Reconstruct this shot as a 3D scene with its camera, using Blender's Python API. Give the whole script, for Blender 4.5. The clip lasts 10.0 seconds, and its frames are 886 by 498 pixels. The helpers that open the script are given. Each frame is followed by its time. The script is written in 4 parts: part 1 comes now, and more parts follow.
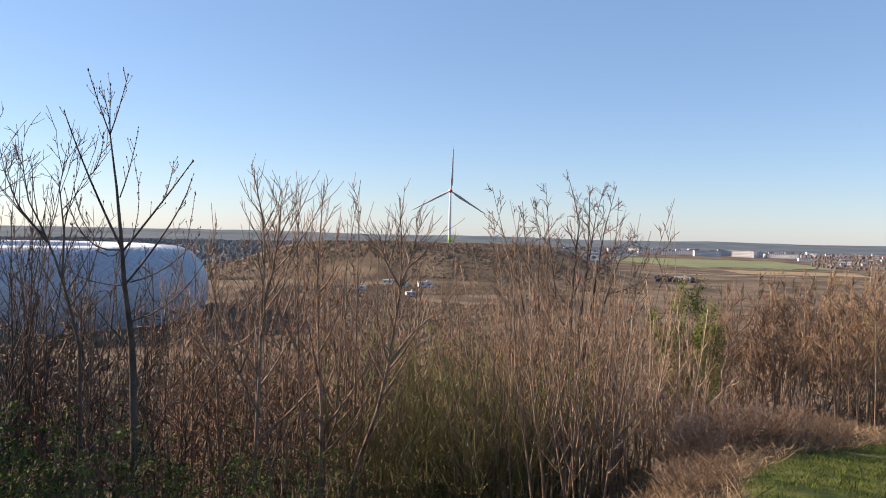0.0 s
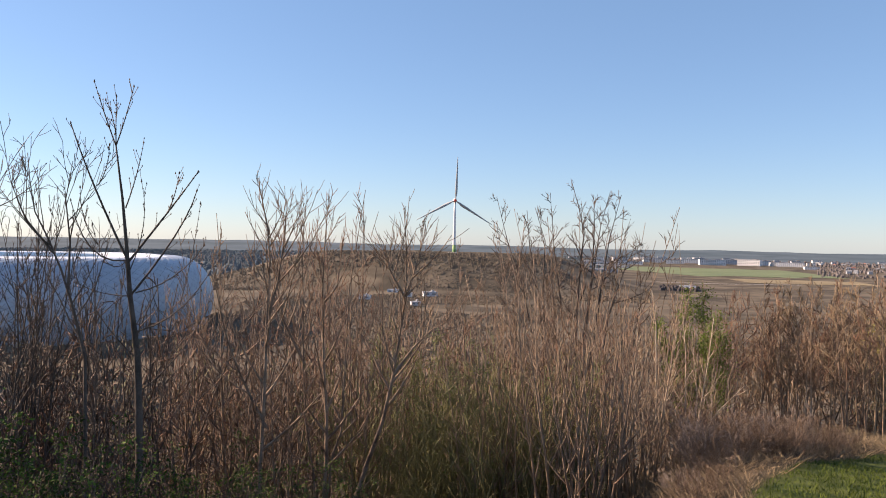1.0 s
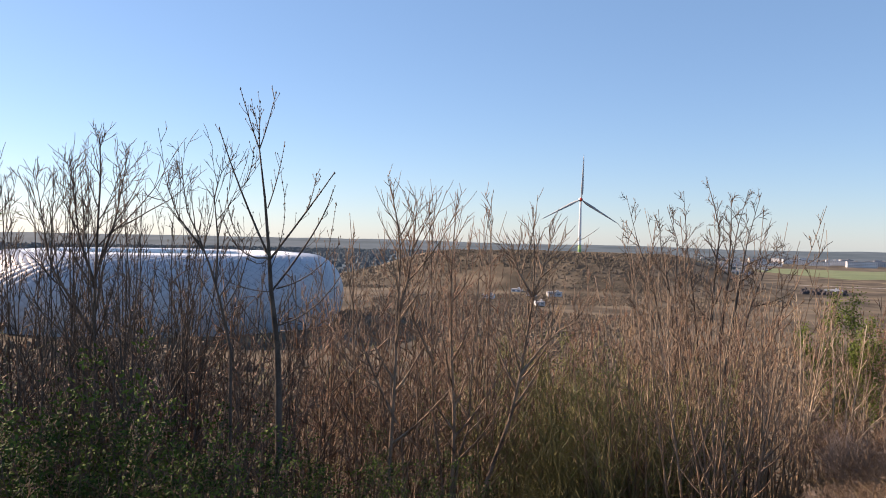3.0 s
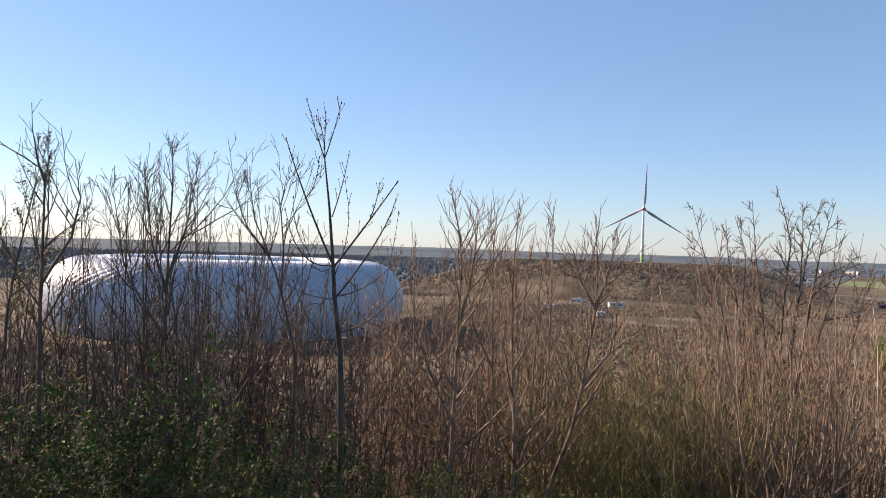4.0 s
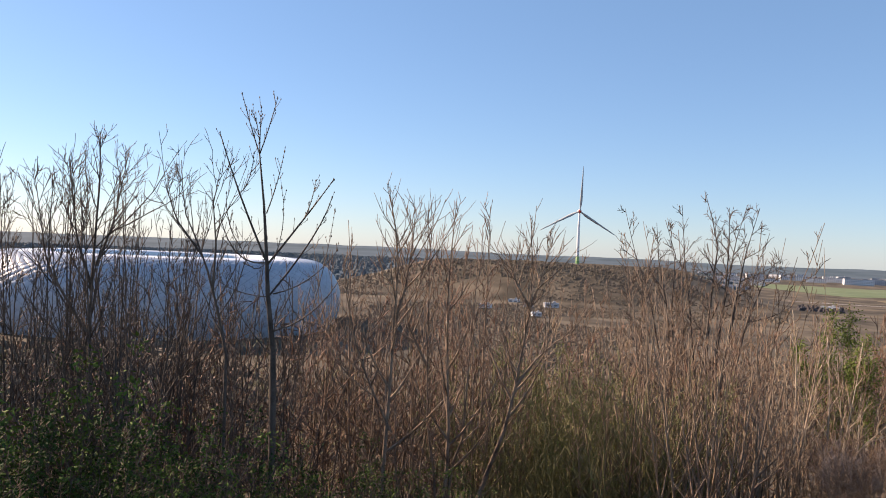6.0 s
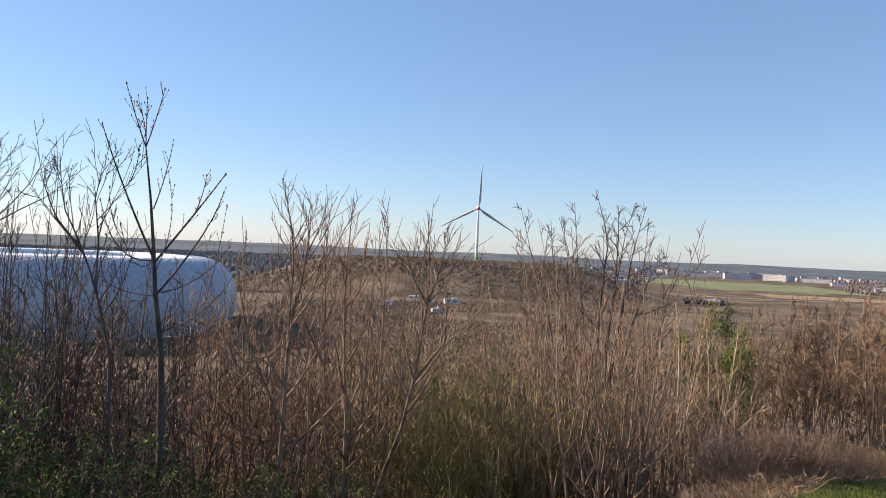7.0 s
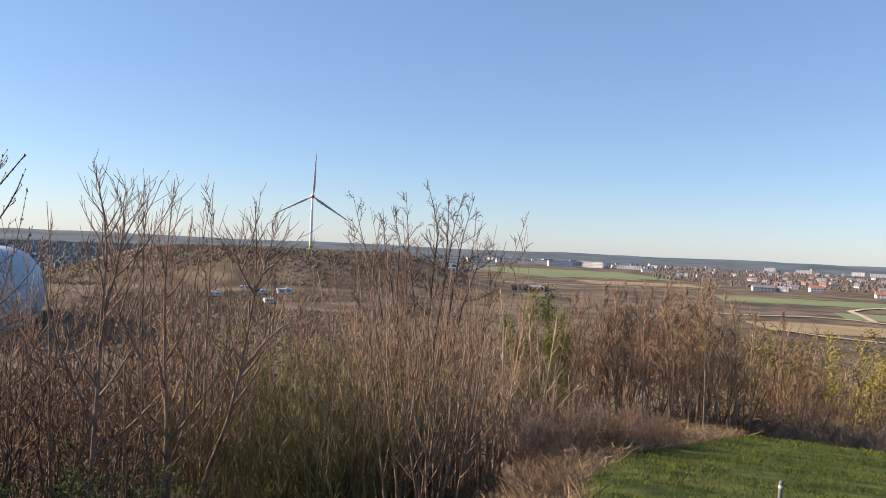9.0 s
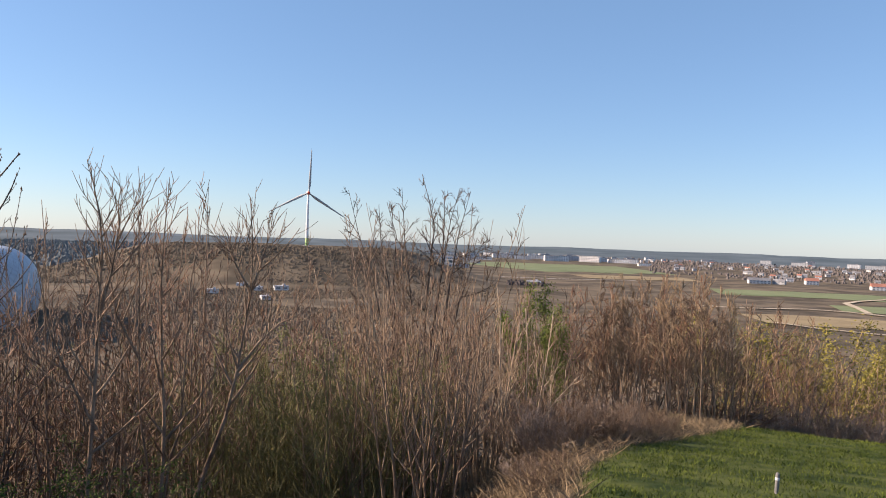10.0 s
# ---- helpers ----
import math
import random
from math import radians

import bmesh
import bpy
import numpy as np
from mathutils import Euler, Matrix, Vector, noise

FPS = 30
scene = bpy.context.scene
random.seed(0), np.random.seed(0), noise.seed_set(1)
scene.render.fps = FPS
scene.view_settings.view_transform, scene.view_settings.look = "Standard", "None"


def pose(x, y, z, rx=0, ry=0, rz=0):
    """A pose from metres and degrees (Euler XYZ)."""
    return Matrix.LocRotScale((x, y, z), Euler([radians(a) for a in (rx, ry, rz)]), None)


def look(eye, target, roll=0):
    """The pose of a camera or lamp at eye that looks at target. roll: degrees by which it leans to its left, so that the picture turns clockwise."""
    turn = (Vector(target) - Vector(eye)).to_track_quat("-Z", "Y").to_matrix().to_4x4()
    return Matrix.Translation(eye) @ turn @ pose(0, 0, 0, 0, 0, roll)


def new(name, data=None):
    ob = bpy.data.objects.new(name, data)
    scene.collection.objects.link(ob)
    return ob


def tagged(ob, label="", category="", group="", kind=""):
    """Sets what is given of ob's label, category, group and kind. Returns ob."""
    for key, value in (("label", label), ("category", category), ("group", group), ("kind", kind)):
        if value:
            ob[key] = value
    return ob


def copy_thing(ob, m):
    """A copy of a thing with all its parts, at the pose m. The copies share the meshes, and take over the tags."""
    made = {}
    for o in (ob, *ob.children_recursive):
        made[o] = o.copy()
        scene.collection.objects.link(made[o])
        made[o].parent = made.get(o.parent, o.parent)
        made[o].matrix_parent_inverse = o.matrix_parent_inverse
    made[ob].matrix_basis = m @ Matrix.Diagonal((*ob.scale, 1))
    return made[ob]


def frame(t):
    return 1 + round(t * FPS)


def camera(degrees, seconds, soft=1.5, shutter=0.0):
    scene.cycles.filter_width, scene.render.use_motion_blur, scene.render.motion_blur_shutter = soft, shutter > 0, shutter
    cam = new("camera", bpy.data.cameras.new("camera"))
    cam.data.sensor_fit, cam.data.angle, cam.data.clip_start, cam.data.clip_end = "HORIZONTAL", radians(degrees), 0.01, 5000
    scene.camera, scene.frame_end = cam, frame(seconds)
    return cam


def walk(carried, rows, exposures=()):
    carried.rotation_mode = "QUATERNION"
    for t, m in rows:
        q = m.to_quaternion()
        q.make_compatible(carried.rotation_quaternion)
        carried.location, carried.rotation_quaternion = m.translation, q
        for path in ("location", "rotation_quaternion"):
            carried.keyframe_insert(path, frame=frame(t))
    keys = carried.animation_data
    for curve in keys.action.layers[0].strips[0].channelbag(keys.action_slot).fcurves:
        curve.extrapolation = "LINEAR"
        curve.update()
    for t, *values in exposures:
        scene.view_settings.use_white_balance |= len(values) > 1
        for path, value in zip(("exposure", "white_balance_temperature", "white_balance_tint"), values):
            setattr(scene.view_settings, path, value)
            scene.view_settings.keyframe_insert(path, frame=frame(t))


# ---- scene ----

# A hilltop lookout: the eye stands EYE above the grass at the origin, y runs ahead, x to the right.
EYE, ARM = 1.6, 0.5
cam = camera(60.66, 10.0, soft=1.0)
# seconds, and the camera's turn in degrees (tilt, lean, heading); it swings on an arm's length round the body
ROWS = [
    (0.0, 88.65, -1.27, 0.03), (0.5, 89.03, -1.20, 0.16), (1.0, 89.37, -1.08, 0.38), (1.5, 89.38, -1.14, 1.17),
    (2.0, 89.11, -1.18, 3.01), (2.5, 88.84, -1.18, 6.19), (3.0, 89.13, -1.30, 9.76), (3.2, 89.38, -1.36, 11.02),
    (4.3, 89.70, -1.73, 14.57), (4.5, 89.72, -1.79, 14.43), (5.0, 89.78, -2.05, 13.87), (5.2, 89.78, -2.15, 13.37),
    (6.3, 89.80, -2.62, 7.58), (6.5, 89.80, -2.65, 6.06), (7.0, 89.87, -2.42, 2.08), (7.5, 89.79, -2.05, -1.84),
    (8.0, 89.63, -2.01, -5.79), (8.5, 89.65, -2.24, -8.85), (9.0, 89.54, -2.44, -10.37), (9.5, 89.34, -2.22, -10.65),
    (10.0, 89.22, -1.97, -10.65),
]
walk(cam, [(t, pose(-ARM * math.sin(radians(rz)), ARM * (math.cos(radians(rz)) - 1), EYE, rx, ry, rz)) for t, rx, ry, rz in ROWS], [(0.0, 1.13, 6700, 21), (10.0, 1.09, 6500, 19)])

# ---- light ----
SUN_AZ, SUN_EL = -76.0, 26.0          # bearing from straight ahead (left is minus) and height
world = bpy.data.worlds.new("world")
scene.world = world
world.use_nodes = True
wn = world.node_tree.nodes
sky = wn.new("ShaderNodeTexSky")
sky.sky_type = "NISHITA"
sky.sun_disc = False
sky.sun_elevation, sky.sun_rotation = radians(SUN_EL), radians(SUN_AZ)
sky.altitude = 500
sky.air_density, sky.dust_density, sky.ozone_density = 1.0, 0.22, 3.8
# spring haze: the clear sky mixed with an even pale blue veil
veil = wn.new("ShaderNodeMix")
veil.data_type = "RGBA"
veil.inputs["Factor"].default_value = 0.37
veil.inputs["B"].default_value = (1.4, 2.75, 4.2, 1)
world.node_tree.links.new(sky.outputs[0], veil.inputs["A"])
world.node_tree.links.new(veil.outputs["Result"], wn["Background"].inputs[0])
wn["Background"].inputs[1].default_value = 0.08
sun = new("sun", bpy.data.lights.new("sun", "SUN"))
sun.data.energy, sun.data.angle, sun.data.color = 5.0, radians(0.5), (1.0, 0.80, 0.58)
sd = Vector((math.sin(radians(SUN_AZ)) * math.cos(radians(SUN_EL)), math.cos(radians(SUN_AZ)) * math.cos(radians(SUN_EL)), math.sin(radians(SUN_EL))))
sun.matrix_world = look(sd * 100, (0, 0, 0))

# ---- materials ----
def mat(name, c1, c2, rough=0.8, scale=5.0, fine=60.0, bump=0.2, hue=0.0, metal=0.0, spec=0.3):
    """Two colours mixed by a broad and a fine noise, relief from the fine one, a shift of value from piece to piece."""
    m = bpy.data.materials.new(name)
    m.use_nodes = True
    n, l = m.node_tree.nodes, m.node_tree.links
    b = n["Principled BSDF"]
    b.inputs["Roughness"].default_value, b.inputs["Metallic"].default_value = rough, metal
    b.inputs["Specular IOR Level"].default_value = spec
    co = n.new("ShaderNodeNewGeometry")
    broad, grain = n.new("ShaderNodeTexNoise"), n.new("ShaderNodeTexNoise")
    broad.inputs["Scale"].default_value, grain.inputs["Scale"].default_value = scale, fine
    broad.inputs["Detail"].default_value, grain.inputs["Detail"].default_value = 4.0, 3.0
    for t in (broad, grain):
        l.new(co.outputs["Position"], t.inputs["Vector"])
    mix = n.new("ShaderNodeMath")
    mix.operation = "MULTIPLY_ADD"
    l.new(grain.outputs["Fac"], mix.inputs[0])
    mix.inputs[1].default_value = 0.6
    l.new(broad.outputs["Fac"], mix.inputs[2])
    ramp = n.new("ShaderNodeValToRGB")
    ramp.color_ramp.elements[0].position, ramp.color_ramp.elements[1].position = 0.55, 1.05
    ramp.color_ramp.elements[0].color, ramp.color_ramp.elements[1].color = (*c1, 1), (*c2, 1)
    l.new(mix.outputs[0], ramp.inputs["Fac"])
    out = ramp.outputs["Color"]
    if hue:
        info, hsv, span = n.new("ShaderNodeObjectInfo"), n.new("ShaderNodeHueSaturation"), n.new("ShaderNodeMapRange")
        span.inputs["To Min"].default_value, span.inputs["To Max"].default_value = 1 - hue, 1 + hue
        l.new(info.outputs["Random"], span.inputs["Value"])
        l.new(span.outputs[0], hsv.inputs["Value"])
        l.new(out, hsv.inputs["Color"])
        out = hsv.outputs["Color"]
    l.new(out, b.inputs["Base Color"])
    if bump:
        bp = n.new("ShaderNodeBump")
        bp.inputs["Strength"].default_value = bump
        bp.inputs["Distance"].default_value = 0.02
        l.new(grain.outputs["Fac"], bp.inputs["Height"])
        l.new(bp.outputs[0], b.inputs["Normal"])
    return m


BARK_DARK = mat("grey_brown_bark", (0.045, 0.035, 0.028), (0.13, 0.10, 0.08), 0.85, 3, 40, 0.4, 0.2)
BARK_BROWN = mat("brown_bark", (0.085, 0.057, 0.04), (0.31, 0.222, 0.155), 0.85, 3, 40, 0.4, 0.15)
BARK_TAN = mat("tan_bark", (0.15, 0.105, 0.068), (0.36, 0.265, 0.18), 0.8, 3, 40, 0.4, 0.2)
BARK_PALE = mat("pale_bark", (0.30, 0.23, 0.16), (0.50, 0.40, 0.29), 0.75, 3, 40, 0.3, 0.15)
TWIG_BROWN = mat("brown_twigs", (0.055, 0.035, 0.024), (0.18, 0.118, 0.074), 0.7, 1.2, 20, 0, 0.25)
TWIG_RED = mat("reddish_twigs", (0.085, 0.044, 0.028), (0.22, 0.118, 0.07), 0.6, 1.2, 20, 0, 0.2)
TWIG_MAUVE = mat("greyish_pink_twigs", (0.11, 0.086, 0.07), (0.25, 0.195, 0.16), 0.7, 1.2, 20, 0, 0.2)
TWIG_TAN = mat("tan_twigs", (0.11, 0.075, 0.044), (0.29, 0.21, 0.125), 0.65, 1.2, 20, 0, 0.2)
TWIG_OLIVE = mat("olive_twigs", (0.085, 0.082, 0.034), (0.20, 0.18, 0.075), 0.65, 1.2, 20, 0, 0.2)
BUD = mat("buds", (0.06, 0.04, 0.03), (0.14, 0.09, 0.06), 0.7, 8, 60, 0, 0.1)
LEAF_BRIGHT = mat("bright_spring_leaves", (0.085, 0.12, 0.024), (0.16, 0.20, 0.045), 0.7, 2, 12, 0, 0.1, spec=0.1)
LEAF = mat("young_leaves", (0.05, 0.085, 0.016), (0.12, 0.165, 0.03), 0.7, 2, 12, 0, 0.2, spec=0.1)
LEAF_DARK = mat("dark_leaves", (0.016, 0.035, 0.008), (0.055, 0.09, 0.02), 0.7, 2, 12, 0, 0.2, spec=0.1)
LEAF_YELLOW = mat("yellow_green_leaves", (0.14, 0.13, 0.026), (0.27, 0.235, 0.06), 0.7, 2, 12, 0, 0.15, spec=0.1)
DRY = mat("dry_grass", (0.12, 0.088, 0.052), (0.28, 0.21, 0.13), 0.8, 2, 15, 0, 0.1)
GRASS = mat("spring_grass", (0.018, 0.038, 0.006), (0.095, 0.122, 0.023), 0.75, 0.7, 5, 0, spec=0.1)
# white cushions, with the facade's shade and haze put into a blue-grey base
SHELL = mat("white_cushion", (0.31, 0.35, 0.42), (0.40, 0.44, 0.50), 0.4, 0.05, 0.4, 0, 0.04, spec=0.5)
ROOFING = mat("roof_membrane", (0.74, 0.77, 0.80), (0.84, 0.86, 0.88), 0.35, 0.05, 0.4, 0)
STEEL = mat("dark_steel", (0.12, 0.13, 0.15), (0.2, 0.21, 0.23), 0.5, 0.2, 2, 0)
TURBINE = mat("grey_white_paint", (0.62, 0.63, 0.64), (0.74, 0.75, 0.76), 0.4, 0.05, 0.6, 0)
BLADE = mat("weathered_blade_paint", (0.30, 0.31, 0.32), (0.42, 0.43, 0.44), 0.5, 0.05, 0.6, 0)
RED_PAINT = mat("red_paint", (0.45, 0.05, 0.04), (0.55, 0.08, 0.06), 0.5, 0.1, 1, 0)
GREEN_PAINT = mat("green_paint", (0.10, 0.20, 0.06), (0.14, 0.26, 0.08), 0.5, 0.1, 1, 0)
PALE_GREEN = mat("pale_green_paint", (0.28, 0.40, 0.16), (0.34, 0.47, 0.20), 0.5, 0.1, 1, 0)
CONCRETE = mat("concrete", (0.32, 0.31, 0.29), (0.45, 0.43, 0.40), 0.85, 0.1, 1, 0)
PLASTER = mat("white_plaster", (0.52, 0.52, 0.53), (0.74, 0.74, 0.74), 0.8, 0.02, 0.2, 0, 0.12)
PLASTER_GREY = mat("grey_plaster", (0.32, 0.34, 0.37), (0.45, 0.47, 0.50), 0.8, 0.02, 0.2, 0, 0.15)
ROOF_GREY = mat("grey_roofing", (0.14, 0.145, 0.16), (0.24, 0.245, 0.26), 0.8, 0.05, 0.3, 0, 0.1)
ROOF_RED = mat("red_roof_tiles", (0.26, 0.12, 0.09), (0.38, 0.19, 0.14), 0.8, 0.05, 0.3, 0, 0.1)
PANE = mat("window_glass", (0.14, 0.16, 0.19), (0.2, 0.22, 0.25), 0.15, 0.1, 1, 0, spec=0.6)
GRAVEL = mat("gravel_path", (0.34, 0.28, 0.20), (0.50, 0.43, 0.32), 0.9, 0.05, 0.5, 0)
MEADOW = mat("green_field", (0.115, 0.15, 0.068), (0.175, 0.205, 0.10), 0.9, 0.012, 0.08, 0)
FALLOW = mat("fallow_field", (0.20, 0.155, 0.085), (0.30, 0.24, 0.135), 0.9, 0.012, 0.08, 0)
# far bare woods, lightened and blued in the base colour for distance haze
WOODS_HAZY = mat("bare_woods", (0.07, 0.09, 0.10), (0.115, 0.138, 0.148), 0.9, 0.02, 0.3, 0)
POST_MAT = mat("weathered_marker", (0.09, 0.095, 0.10), (0.18, 0.18, 0.18), 0.7, 6, 60, 0.2)


# ---- building helpers ----
def at(az, d):
    """The plan place at a bearing from straight ahead, in degrees to the right, and a distance."""
    return d * math.sin(radians(az)), d * math.cos(radians(az))


def smooth(a, b, v):
    k = min(1.0, max(0.0, (v - a) / (b - a)))
    return k * k * (3 - 2 * k)


PLAIN = -64.0


def height(x, y):
    """The ground: a grassy hilltop that falls to a plain, a landfill hill with the turbine, and far ridges."""
    d, az = math.hypot(x, y), math.degrees(math.atan2(x, y))
    n1 = noise.noise((x * 0.11, y * 0.11, 3.0))
    front = 1 - smooth(75, 115, abs(az))
    s = (0.30 - 0.147 * smooth(6, 25, az)) * front + 0.03 * (1 - front)
    edge = 25 + 7 * smooth(36, 60, az) + 60 * (1 - front)
    z = -s * min(d, edge) - 0.36 * max(0.0, d - edge)
    z += 0.12 * n1 * smooth(3, 12, d) + 1.2 * noise.noise((x * 0.02, y * 0.02, 1.0)) * smooth(30, 80, d)
    if z < PLAIN + 14:
        k = z - PLAIN
        z = PLAIN + (14 * math.exp((k - 14) / 14.0) if k < 14 else k)
    z += smooth(250, 500, d) * 1.5 * noise.noise((x * 0.004, y * 0.004, 7.0))
    r = math.hypot((x + 30) / 370.0, (y - 1230) / 330.0)
    z += 46.5 * (1 - smooth(0.45, 1.0, r))
    rise = smooth(3600, 4750, d)
    z += rise * (36 + 7 * noise.noise((az * 0.11, 0.3, 0.0)) + 4 * noise.noise((az * 0.5, 5.3, 0.0)) + 8 * smooth(10, -25, az))
    return z


def mesh(name, verts, faces, material, smooth_faces=False):
    me = bpy.data.meshes.new(name)
    me.from_pydata([tuple(v) for v in verts], [], faces)
    me.materials.append(material)
    if smooth_faces:
        me.polygons.foreach_set("use_smooth", [True] * len(me.polygons))
    me.update()
    return me


def part(name, me, parent, label=""):
    ob = new(name, me)
    ob.parent = parent
    return tagged(ob, label=label)


def empty(name, m, label, category, group=""):
    ob = new(name)
    ob.empty_display_size = 0.2
    ob.matrix_world = m
    return tagged(ob, label=label, category=category, group=group)


class Tubes:
    """Gathers tapered tubes along lines, to make one mesh of them."""

    def __init__(self):
        self.v, self.f = [], []

    def add(self, pts, radii, sides):
        pts = [Vector(p) for p in pts]
        base, n = len(self.v), len(pts)
        for i, p in enumerate(pts):
            t = (pts[min(i + 1, n - 1)] - pts[max(i - 1, 0)]).normalized()
            a = t.cross(Vector((0.31, 0.95, 0.07))).normalized()
            b = t.cross(a)
            for k in range(sides):
                w = 2 * math.pi * k / sides
                self.v.append(p + (a * math.cos(w) + b * math.sin(w)) * radii[i])
        for i in range(n - 1):
            for k in range(sides):
                k2 = (k + 1) % sides
                self.f.append((base + i * sides + k, base + i * sides + k2, base + (i + 1) * sides + k2, base + (i + 1) * sides + k))
        self.f.append(tuple(base + (n - 1) * sides + k for k in range(sides)))

    def mesh(self, name, material):
        return mesh(name, self.v, self.f, material, True)


def box(bm_v, bm_f, cx, cy, cz, sx, sy, sz, turn=0.0):
    """Adds a box, by its base's middle, to lists of corners and faces."""
    b = len(bm_v)
    c, s = math.cos(turn), math.sin(turn)
    for z in (0, sz):
        for u, w in ((-1, -1), (1, -1), (1, 1), (-1, 1)):
            x, y = u * sx / 2, w * sy / 2
            bm_v.append((cx + x * c - y * s, cy + x * s + y * c, cz + z))
    for q in ((0, 3, 2, 1), (4, 5, 6, 7), (0, 1, 5, 4), (1, 2, 6, 5), (2, 3, 7, 6), (3, 0, 4, 7)):
        bm_f.append(tuple(b + i for i in q))


# ---- ground ----
def build_ground():
    rings = [0.0] + [0.8 * (4850 / 0.8) ** (i / 149) for i in range(150)]
    segs = 300
    v, f = [(0, 0, height(0, 0))], []
    for r in rings[1:]:
        for k in range(segs):
            a = 2 * math.pi * k / segs
            x, y = r * math.sin(a), r * math.cos(a)
            v.append((x, y, height(x, y)))
    for k in range(segs):
        f.append((0, 1 + (k + 1) % segs, 1 + k))
    for i in range(len(rings) - 2):
        for k in range(segs):
            a, b = 1 + i * segs + k, 1 + i * segs + (k + 1) % segs
            f.append((a, b, b + segs, a + segs))
    m = bpy.data.materials.new("hill_ground")
    m.use_nodes = True
    n, l = m.node_tree.nodes, m.node_tree.links
    b = n["Principled BSDF"]
    b.inputs["Roughness"].default_value, b.inputs["Specular IOR Level"].default_value = 0.95, 0.1
    geo = n.new("ShaderNodeNewGeometry")

    def noisy(scale, lo, hi, c1, c2):
        t, r = n.new("ShaderNodeTexNoise"), n.new("ShaderNodeValToRGB")
        t.inputs["Scale"].default_value, t.inputs["Detail"].default_value = scale, 6.0
        l.new(geo.outputs["Position"], t.inputs["Vector"])
        r.color_ramp.elements[0].position, r.color_ramp.elements[1].position = lo, hi
        r.color_ramp.elements[0].color, r.color_ramp.elements[1].color = (*c1, 1), (*c2, 1)
        l.new(t.outputs["Fac"], r.inputs["Fac"])
        return r.outputs["Color"], t.outputs["Fac"]
    litter, lf = noisy(2.2, 0.35, 0.7, (0.03, 0.022, 0.015), (0.11, 0.08, 0.05))
    lawn, _ = noisy(1.3, 0.35, 0.7, (0.022, 0.038, 0.008), (0.095, 0.11, 0.03))
    plain, _ = noisy(0.022, 0.38, 0.64, (0.066, 0.056, 0.042), (0.165, 0.134, 0.096))
    # blue-grey for the far ridges: distance haze put into their colour
    hazy_hills, _ = noisy(0.004, 0.35, 0.65, (0.072, 0.098, 0.115), (0.118, 0.15, 0.172))
    cover = n.new("ShaderNodeAttribute")
    cover.attribute_name = "cover"
    sep = n.new("ShaderNodeSeparateColor")
    l.new(cover.outputs["Color"], sep.inputs[0])
    last = litter
    for chan, col in (("Red", lawn), ("Green", plain), ("Blue", hazy_hills)):
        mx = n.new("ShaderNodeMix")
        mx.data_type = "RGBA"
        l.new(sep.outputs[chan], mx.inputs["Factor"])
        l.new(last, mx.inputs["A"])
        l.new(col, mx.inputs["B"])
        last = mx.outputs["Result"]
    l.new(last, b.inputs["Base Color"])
    bp = n.new("ShaderNodeBump")
    bp.inputs["Strength"].default_value, bp.inputs["Distance"].default_value = 0.5, 0.08
    l.new(lf, bp.inputs["Height"])
    l.new(bp.outputs[0], b.inputs["Normal"])
    me = mesh("ground", v, f, m, True)
    ca = me.color_attributes.new("cover", "FLOAT_COLOR", "POINT")
    vals = []
    for x, y, z in v:
        d, az = math.hypot(x, y), math.degrees(math.atan2(x, y))
        landfill = math.hypot((x + 30) / 400.0, (y - 1230) / 360.0)
        # the wooded plain on the left takes the same hazed colour
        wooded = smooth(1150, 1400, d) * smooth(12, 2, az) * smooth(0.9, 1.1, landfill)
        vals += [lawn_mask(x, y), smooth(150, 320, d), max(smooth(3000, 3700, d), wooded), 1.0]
    ca.data.foreach_set("color", vals)
    tagged(new("ground", me), "grassy hilltop falling to a brown plain with far wooded ridges", "ground", kind="structure")


def lawn_mask(x, y):
    d, az = math.hypot(x, y), math.degrees(math.atan2(x, y))
    if abs(az) > 110 or d < 4:
        return 1.0
    start = 32.0 - 9.5 * smooth(24, 10, d) + 1.4 * noise.noise((x * 0.35, y * 0.35, 0))
    return smooth(start - 1.0, start + 1.2, az) * (1 - smooth(28, 33, d))


build_ground()
# ---- distant land ----
def strip(name, pts, width, material, label, category, lift=0.6, step=12.0):
    """A band that lies on the ground along a line of plan places: a path, or a field's long side."""
    v, f = [], []
    line = []
    for (x0, y0), (x1, y1) in zip(pts, pts[1:]):
        n = max(1, int(math.hypot(x1 - x0, y1 - y0) / step))
        line += [(x0 + (x1 - x0) * i / n, y0 + (y1 - y0) * i / n) for i in range(n)]
    line.append(pts[-1])
    for i, (x, y) in enumerate(line):
        x0, y0 = line[max(0, i - 1)]
        x1, y1 = line[min(len(line) - 1, i + 1)]
        k = math.hypot(x1 - x0, y1 - y0)
        nx, ny = (y1 - y0) / k, -(x1 - x0) / k
        w = width * (0.85 + 0.3 * noise.noise((x * 0.02, y * 0.02, 9.0)))
        cols = 1 if width < 30 else 6
        for c in range(cols + 1):
            u = (c / cols - 0.5) * w
            px, py = x + nx * u, y + ny * u
            v.append((px, py, height(px, py) + lift))
        if i:
            b = (i - 1) * (cols + 1)
            for c in range(cols):
                f.append((b + c, b + c + 1, b + cols + 2 + c, b + cols + 1 + c))
    tagged(new(name, mesh(name, v, f, material)), label, category, kind="structure")


def bearing_line(rows):
    """Plan places from bearings and the degrees below eye height at which the plain lies there."""
    return [at(az, (EYE - PLAIN) / math.tan(radians(dip))) for az, dip in rows]


